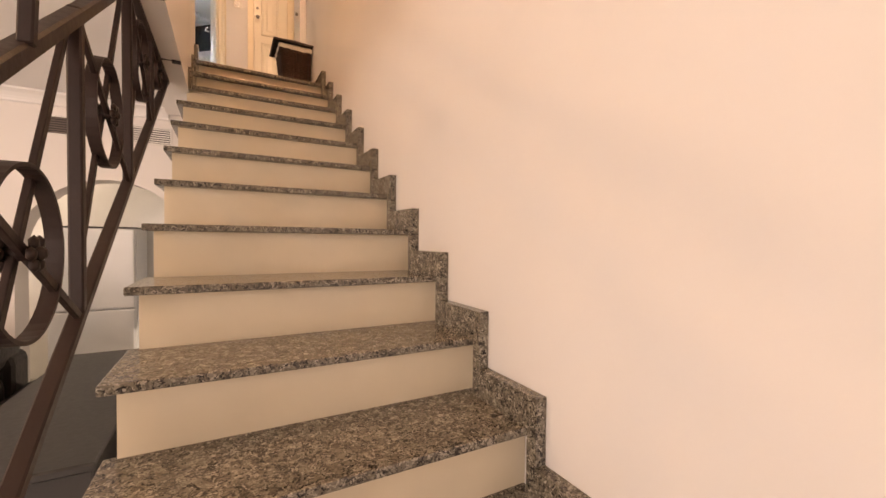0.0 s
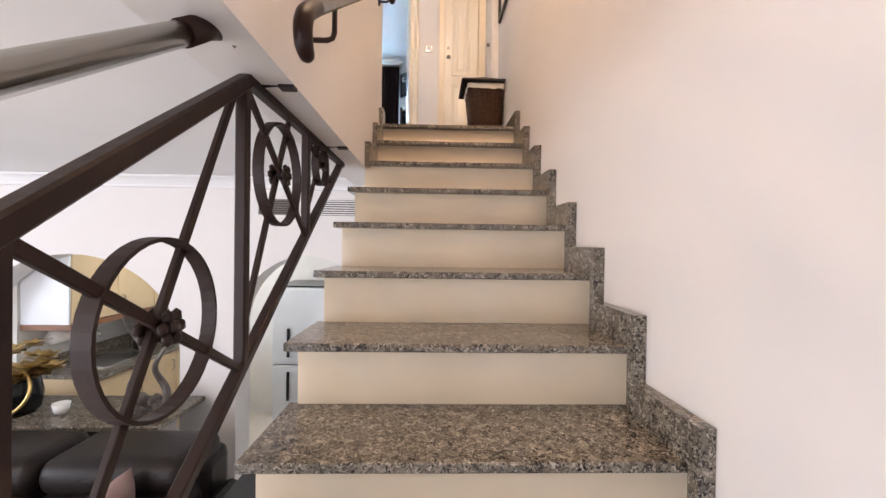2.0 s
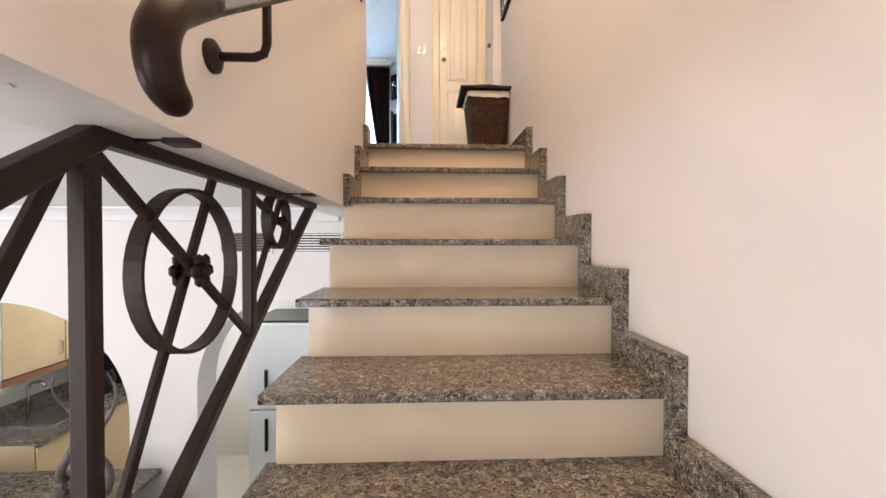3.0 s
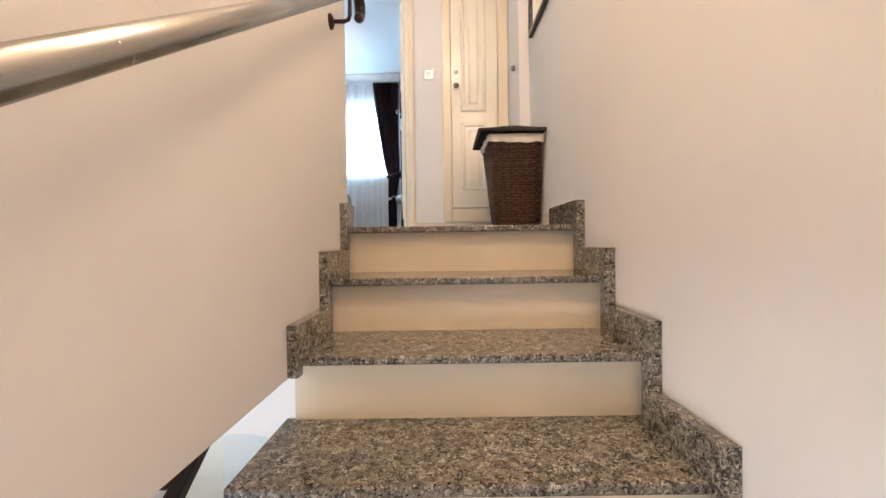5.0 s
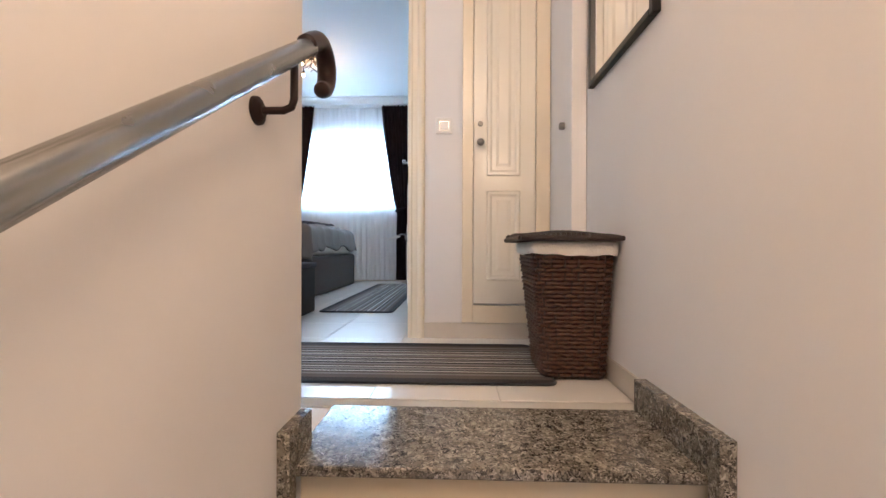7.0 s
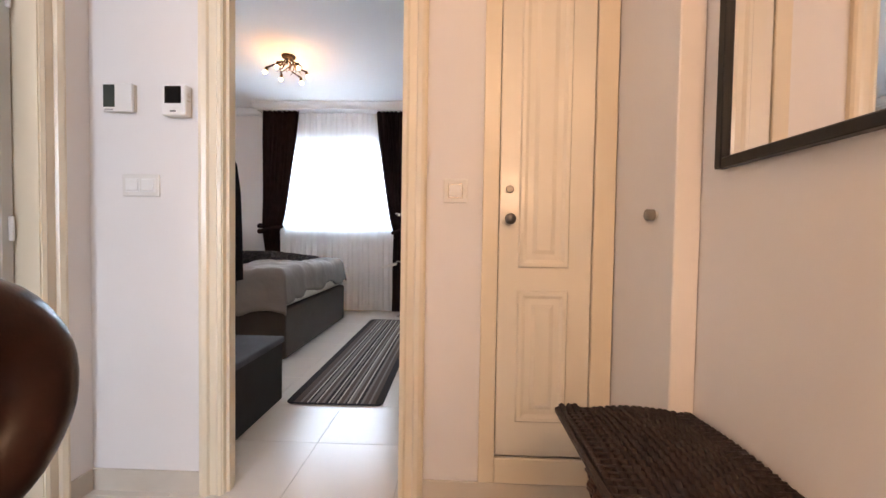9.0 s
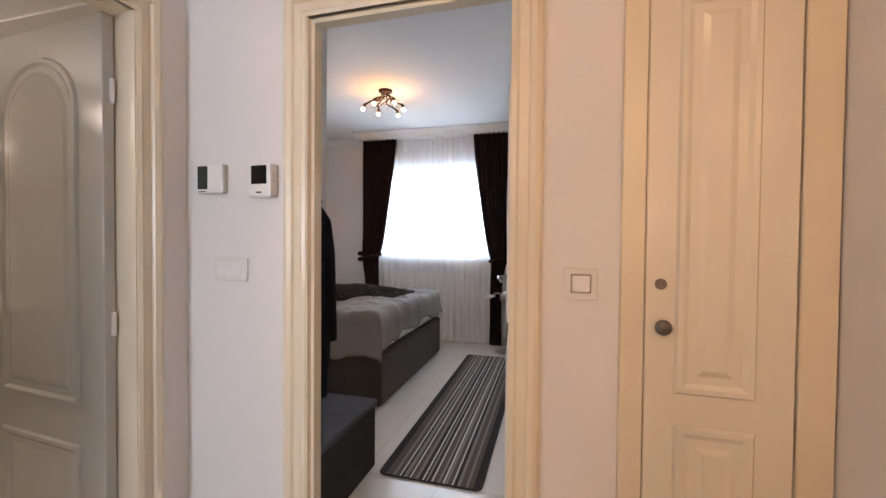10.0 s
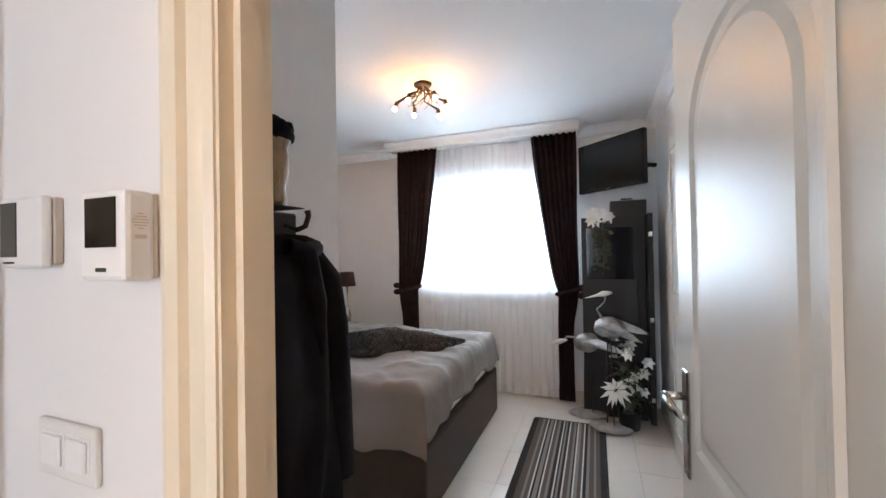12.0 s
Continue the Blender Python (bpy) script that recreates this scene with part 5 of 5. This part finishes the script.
# ---- bathroom ----
vn = thing("vanity_unit", "dark brown bathroom vanity with three drawers", "vanity")
part("carcass", box(-4.35, -3.905, 0.45, 1.36, 0.14, 0.815, bevel=0.003), VANITY, vn)
for k in range(3):
    z = 0.15 + k * 0.222
    part("drawer_front", box(-3.904, -3.886, 0.455, 1.355, z, z + 0.212, bevel=0.003), VANITY, vn)
for y in (0.5, 1.3):
    part("leg", box(-3.95, -3.92, y - 0.015, y + 0.015, 0, 0.14), CHROME, vn)
part("countertop", box(-4.35, -3.875, 0.44, 1.375, 0.816, 0.846, bevel=0.006, seg=2), CERAMIC, vn, "white ceramic basin top")
bt = thing("soap_bottle", "dark soap dispenser standing on the vanity", "soap dispenser", (-4.05, 1.22, 0.847))
part("bottle", lathe([(0.03, 0), (0.034, 0.01), (0.034, 0.1), (0.02, 0.12), (0.012, 0.13)], sides=18), BLACKP, bt, smooth=True)
part("pump", tube([(0, 0, 0.13), (0, 0, 0.165), (0.04, 0, 0.165)], 0.006), CHROME, bt)
bm_ = thing("bathroom_mirror", "frameless bathroom mirror with black lamp above vanity", "mirror")
part("mirror_glass", box(-4.349, -4.335, 0.5, 1.27, 1.10, 1.895, bevel=0.002), MIRROR, bm_)
ml = part("mirror_lamp", box(-4.345, -4.19, 0.75, 1.36, 1.90, 1.93, bevel=0.01), BLACKP, bm_, "black lamp over the mirror")
part("lamp_cap", lathe([(0.08, 1.93), (0.07, 2.02), (0.02, 2.05)], at=(-4.27, 1.12, 0)), BLACKP, ml, smooth=True)
part("diffuser", box(-4.33, -4.205, 0.77, 1.34, 1.894, 1.8998), LEDGLOW, ml, "white lit diffuser")
structure("bath_band", box(-4.3495, -4.346, -0.2, 2.05, 1.46, 1.61), BATHBAND, "brown patterned tile band", "tile band")
structure("bath_band_side", box(-4.34, -2.11, 2.0462, 2.0495, 1.46, 1.61), BATHBAND, "brown patterned tile band", "tile band")
wn2 = thing("window_2", "small white framed bathroom window", "window", kind="structure")
for b in ((1.56, 1.62, 1.16, 2.20), (1.96, 2.02, 1.16, 2.20), (1.62, 1.96, 1.16, 1.21), (1.62, 1.96, 2.15, 2.20)):
    part("window_frame", box(-4.345, -4.30, b[0], b[1], b[2], b[3], bevel=0.004), WHITEP, wn2)
part("pane", box(-4.345, -4.335, 1.62, 1.96, 1.21, 2.15), glow("frosted_daylight", (0.9, 0.96, 1.0), 1.6), wn2, "frosted glass with daylight behind")
part("handle", box(-4.30, -4.275, 1.58, 1.6, 1.5, 1.62, bevel=0.004), WHITEP, wn2)
tr = thing("towel_rail", "thin chrome towel rail on the tiled wall", "towel rail")
part("rod", tube([(-4.28, 1.40, 1.03), (-4.28, 1.98, 1.03)], 0.008), CHROME, tr)
for y in (1.43, 1.95):
    part("mount", tube([(-4.28, y, 1.03), (-4.35, y, 1.03)], 0.01), CHROME, tr)
bi = thing("waste_bin", "steel waste bin with black band and white lid", "bin", (-3.93, 1.55, 0))
part("body", lathe([(0.12, 0), (0.125, 0.01), (0.13, 0.28), (0.12, 0.28)], sides=28), CHROME, bi, smooth=True)
part("band", lathe([(0.131, 0.281), (0.135, 0.285), (0.135, 0.37), (0.131, 0.375)], sides=28), BLACKP, bi, "black plastic band", True)
part("lid", lathe([(0.134, 0.376), (0.137, 0.40), (0.12, 0.45), (0.06, 0.48), (0.01, 0.485)], sides=28), WHITEP, bi, "white swing lid", True)


# ---- living room ----
sofa = thing("sofa", "black-brown leather sofa with thick back cushions", "sofa")
part("base", box(-4.1, -1.72, -1.5, -0.42, LOW + 0.06, LOW + 0.3, bevel=0.03, seg=2), SOFA, sofa)
part("back", box(-4.1, -1.72, -0.66, -0.40, LOW + 0.3, LOW + 0.80, bevel=0.06, seg=3), SOFA, sofa)
for k in range(3):
    x0 = -3.86 + k * 0.71
    part("seat_cushion", box(x0, x0 + 0.70, -1.48, -0.70, LOW + 0.3, LOW + 0.46, bevel=0.05, seg=3), SOFA, sofa, smooth=True)
    part("back_cushion", box(x0, x0 + 0.70, -0.86, -0.60, LOW + 0.46, LOW + 0.72, bevel=0.08, seg=4), SOFA, sofa, smooth=True)
    part("head_cushion", box(x0, x0 + 0.70, -0.82, -0.42, LOW + 0.70, LOW + 0.88, bevel=0.08, seg=4), SOFA, sofa, smooth=True)
for x0, x1 in ((-4.1, -3.87), (-1.73, -1.62)):
    part("armrest", box(x0, x1, -1.5, -0.45, LOW + 0.06, LOW + 0.62, bevel=0.06, seg=4), SOFA, sofa, smooth=True)
for x in (-4.0, -1.8):
    for y in (-1.45, -0.5):
        part("foot", box(x - 0.03, x + 0.03, y - 0.03, y + 0.03, LOW, LOW + 0.06), BLACKP, sofa)
cushion("cushion", pose(-2.14, -1.04, LOW + 0.64, 12, 14, 66), 0.36, 0.38, 0.14, PILLOWW, "oatmeal textured cushion leaning on the sofa")
cushion("cushion", pose(-1.99, -0.98, LOW + 0.66, 12, -14, 86), 0.34, 0.40, 0.13, PILLOWP, "dusty pink cushion leaning on the sofa", seed=3)
sb = thing("sideboard", "dark grey sideboard standing beside the stairs", "sideboard")
part("body", box(-1.52, -1.10, -1.95, -0.52, LOW + 0.02, -2.035, bevel=0.006), CABGREY, sb)
part("top", box(-1.54, -1.09, -1.97, -0.50, -2.034, -2.005, bevel=0.006), CABGREY, sb)
for y in (-1.45, -0.98):
    part("door_gap", box(-1.5225, -1.519, y - 0.003, y + 0.003, LOW + 0.05, -2.06), BLACKP, sb)


def grille(name, x0, x1, z0, z1, material, label):
    g = thing(name, label, "air vent", (0, 0.2, 0))
    part("backing", box(x0, x1, -0.004, 0, z0, z1), BLACKP, g)
    for b in ((x0 - 0.012, x1 + 0.012, z1, z1 + 0.012), (x0 - 0.012, x1 + 0.012, z0 - 0.012, z0), (x0 - 0.012, x0, z0, z1), (x1, x1 + 0.012, z0, z1)):
        part("frame", box(b[0], b[1], -0.012, 0, b[2], b[3], bevel=0.002), WHITEP, g)
    n = 7
    for k in range(n):
        z = z0 + (z1 - z0) * (k + 0.5) / n
        part("slat", box(x0, x1, -0.014, -0.004, z - 0.004, z + 0.004), material, g)


grille("air_vent", -1.835, -1.545, -0.618, -0.505, plain("brown_slat", (0.14, 0.11, 0.10), 0.5), "wall air vent with dark slats")
grille("air_vent", -1.41, -1.12, -0.618, -0.505, WHITEP, "wall air vent with white slats")

# bar with granite top, objects on it
bar_ = thing("kitchen_bar", "low bar with a granite top in the arch", "bar counter")
part("bar_front", box(-3.94, -2.40, -0.10, 0.19, LOW, -1.965), PAINT, bar_, "white painted bar front")
part("bar_top", box(-3.96, -2.20, -0.30, 0.195, -1.963, -1.93, bevel=0.005), GRANITE, bar_, "speckled granite bar top")
hn = thing("horn_sculpture", "sculpture with two twisted dark horns on a base", "sculpture", (-2.38, -0.12, -1.929))
for s, lean in ((-1, -0.06), (1, 0.06)):
    pts, rads = [], []
    for k in range(46):
        f = k / 45
        a = f * 9.0 + (0 if s > 0 else 2.2)
        r = 0.055 * (1 - 0.35 * f)
        pts.append((lean * f * 1.3 + s * 0.05 + r * math.cos(a) * 0.8, r * math.sin(a), 0.05 + 0.63 * f))
        rads.append(0.024 * (1 - f) + 0.003)
    part("horn", tube(pts, rads, sides=9), HORNM, hn, smooth=True)
bmh = bmesh.new()
for k in range(40):
    t = rng.uniform(0, 6.28)
    r = rng.uniform(0, 0.11)
    bmesh.ops.create_icosphere(bmh, subdivisions=1, radius=rng.uniform(0.02, 0.04), matrix=Matrix.Translation((-0.04 + r * math.cos(t), r * math.sin(t) * 0.7, rng.uniform(0.03, 0.11))))
tagged(part("base", bmh, HORNM, hn, "knobbly dark base"), kind="stuff")
gv = thing("gold_vase", "black vase dressed with gold metal flowers", "vase", (-3.22, -0.1, -1.929))
part("vase", lathe([(0.07, 0), (0.11, 0.02), (0.125, 0.12), (0.105, 0.22), (0.085, 0.25), (0.075, 0.25)], sides=26), BLACKG, gv, smooth=True)
bmh = bmesh.new()
for k in range(26):
    t, z, r = rng.uniform(0, 6.28), rng.uniform(0.2, 0.4), rng.uniform(0.05, 0.2)
    for q in range(2):
        flower(bmh, (r * math.cos(t), r * math.sin(t), z), 0.075, 6, 0.3 + 0.5 * q, rng)
tube([(0.16 * math.cos(t), 0.16 * math.sin(t) * 0.3 - 0.09, 0.16 + 0.14 * math.sin(t)) for t in [6.283 * k / 24 for k in range(25)]], 0.01, bm=bmh, sides=8, cap=False)
part("gold_flowers", bmh, GOLD, gv, "gold metal flowers and ring")
cp = thing("cup", "small white cup standing on the bar", "cup", (-2.93, -0.12, -1.929))
part("bowl", lathe([(0.025, 0), (0.04, 0.02), (0.048, 0.07), (0.044, 0.07), (0.03, 0.015)], sides=18), CERAMIC, cp, smooth=True)

# kitchen units along the partition, fronts to the east
for k, (y0, y1) in enumerate(((0.46, 0.92), (0.924, 1.385), (1.389, 1.85))):
    cu = thing("wall_cupboard", "cream kitchen wall cupboard with wooden bottom edge", "cupboard", group="kitchen wall cupboards")
    part("body", box(-3.755, -3.405, y0, y1, -1.48, -0.60), KITCAB, cu)
    # end panel paler than the cream fronts: window light put into its colour
    if k == 0:
        part("end_panel", box(-3.755, -3.39, y0 - 0.016, y0 - 0.0005, -1.48, -0.60), FRIDGE, cu, "end panel whitened for the window light")
    part("door", box(-3.403, -3.384, y0 + 0.003, y1 - 0.003, -1.475, -0.605, bevel=0.003), KITCAB, cu)
    part("bottom_edge", box(-3.755, -3.375, y0 - (0.016 if k == 0 else 0), y1, -1.525, -1.4815), KITWOOD, cu, "brown wooden edge")
    hy = y1 - 0.05 if k % 2 == 0 else y0 + 0.05
    part("handle", tube([(-3.384, hy, -1.41), (-3.362, hy, -1.405), (-3.362, hy, -1.315), (-3.384, hy, -1.31)], 0.006), CHROME, cu)
for y0, y1 in ((0.45, 0.91), (0.914, 1.38), (1.384, 1.85)):
    cu = thing("base_cupboard", "cream kitchen base cupboard under the granite worktop", "cupboard", group="kitchen base cupboards")
    part("body", box(-3.755, -3.18, y0, y1, LOW, -1.905), KITCAB, cu)
    part("door", box(-3.178, -3.16, y0 + 0.003, y1 - 0.003, LOW + 0.1, -1.92, bevel=0.003), KITCAB, cu)
    part("handle", tube([(-3.16, y1 - 0.06, -2.0), (-3.14, y1 - 0.06, -2.005), (-3.14, y1 - 0.06, -2.1), (-3.16, y1 - 0.06, -2.105)], 0.006), CHROME, cu)
wt = thing("worktop", "grey speckled granite kitchen worktop", "worktop")
part("slab", box(-3.755, -3.13, 0.44, 1.855, -1.904, -1.87, bevel=0.004), GRANITE, wt)
part("upstand", box(-3.757, -3.735, 0.44, 1.855, -1.8695, -1.79), GRANITE, wt)
sink = thing("sink", "steel sink let into the granite worktop", "sink", (-3.43, 0.86, -1.8695))
part("rim", box(-0.2, 0.2, -0.22, 0.22, 0.0, 0.006, bevel=0.002), CHROME, sink)
part("basin", box(-0.16, 0.16, -0.18, 0.18, 0.0062, 0.0082, bevel=0.001), STEEL, sink)
part("tap", tube([(-0.18, 0, 0.006), (-0.18, 0, 0.2), (-0.16, 0, 0.24), (-0.08, 0, 0.25), (-0.05, 0, 0.21)], 0.011), CHROME, sink, smooth=True)
kt = thing("kettle", "black and steel kettle on the worktop", "kettle", (-3.42, 1.28, -1.8695))
part("body", lathe([(0.08, 0), (0.085, 0.01), (0.075, 0.13), (0.05, 0.18), (0.02, 0.2)], sides=22), BLACKP, kt, smooth=True)
part("handle", tube([(0.04, 0, 0.18), (0.1, 0, 0.2), (0.13, 0, 0.13), (0.1, 0, 0.04), (0.08, 0, 0.03)], 0.011), BLACKP, kt, smooth=True)
kr = thing("kitchen_roll", "white kitchen roll on a wall holder", "kitchen roll", (-3.66, 0.72, -1.62))
part("roll", tube([(0, -0.12, 0), (0, 0.12, 0)], 0.055, sides=20), LINEN, kr, smooth=True)
part("holder", tube([(-0.099, -0.15, 0), (0, -0.15, 0), (0, 0.15, 0), (-0.099, 0.15, 0)], 0.007), CHROME, kr)
cm = thing("coffee_machine", "black coffee machine on the worktop", "coffee machine", (-3.5, 1.62, -1.8695))
part("body", box(-0.12, 0.12, -0.1, 0.1, 0, 0.3, bevel=0.015, seg=2), BLACKP, cm)
part("drip_tray", box(0.121, 0.2, -0.09, 0.09, 0, 0.03, bevel=0.005), CHROME, cm)
part("spout", box(0.121, 0.18, -0.06, 0.06, 0.2, 0.28, bevel=0.01), BLACKP, cm)
fr = thing("fridge", "tall white fridge with dark handle recess", "fridge")
part("body", box(-2.12, -1.50, 1.22, 1.83, LOW + 0.03, -1.25, bevel=0.006), FRIDGE, fr)
part("upper_door", box(-2.115, -1.505, 1.165, 1.215, LOW + 0.75, -1.255, bevel=0.012, seg=2), FRIDGE, fr)
part("lower_door", box(-2.115, -1.505, 1.165, 1.215, LOW + 0.06, LOW + 0.74, bevel=0.012, seg=2), FRIDGE, fr)
for z0, z1 in ((LOW + 0.82, LOW + 1.1), (LOW + 0.4, LOW + 0.68)):
    part("handle", box(-1.97, -1.945, 1.145, 1.1649, z0, z1, bevel=0.005), BLACKP, fr, "black handle")
part("top_trim", box(-2.12, -1.50, 1.2, 1.83, -1.2495, -1.235), BLACKP, fr)



# ---- wall tiles of the bathroom, as pieces ----
for y0, y1 in ((-0.2, 0.35), (0.35, 0.9), (0.9, 1.448), (1.448, 2.045)):
    for z0, z1 in ((0.0, 0.49), (0.49, 0.98), (0.98, 1.458), (1.612, 2.28)):
        part("tile", box(-4.3498, -4.3465, y0 + 0.002, y1 - 0.002, z0 + 0.002, z1 - 0.002, bevel=0.001), BATHTILE, BATHWEST)

# ---- floor tiles, as pieces ----
TS = 0.42
shared = {}
for ix in range(-10, 1):
    for iy in range(-8, 12):
        x0, x1, y0, y1 = -0.43 + ix * TS, -0.43 + (ix + 1) * TS, 1.66 - 4 * TS + iy * TS, 1.66 - 3 * TS + iy * TS
        if x1 > 0.0:
            x1 = -0.001
        if y0 < 0.0 and ix > -3:
            continue
        if ix > -3 and y0 < 0.35:
            y0 = 0.347
        if x0 < -4.5 or y0 > 4.95 or (ix < -4 and y0 < -0.2):
            continue
        y1 = min(y1, 4.949)
        key = (round(x1 - x0, 3), round(y1 - y0, 3))
        if key not in shared:
            g = 0.0012
            shared[key] = mesh_of("tile", box(g, key[0] - g, g, key[1] - g, -0.004, 0.0, bevel=0.0012), TILE)
        ob = new("tile", shared[key])
        ob.location, ob.parent = (x0, y0, 0), FLOOR
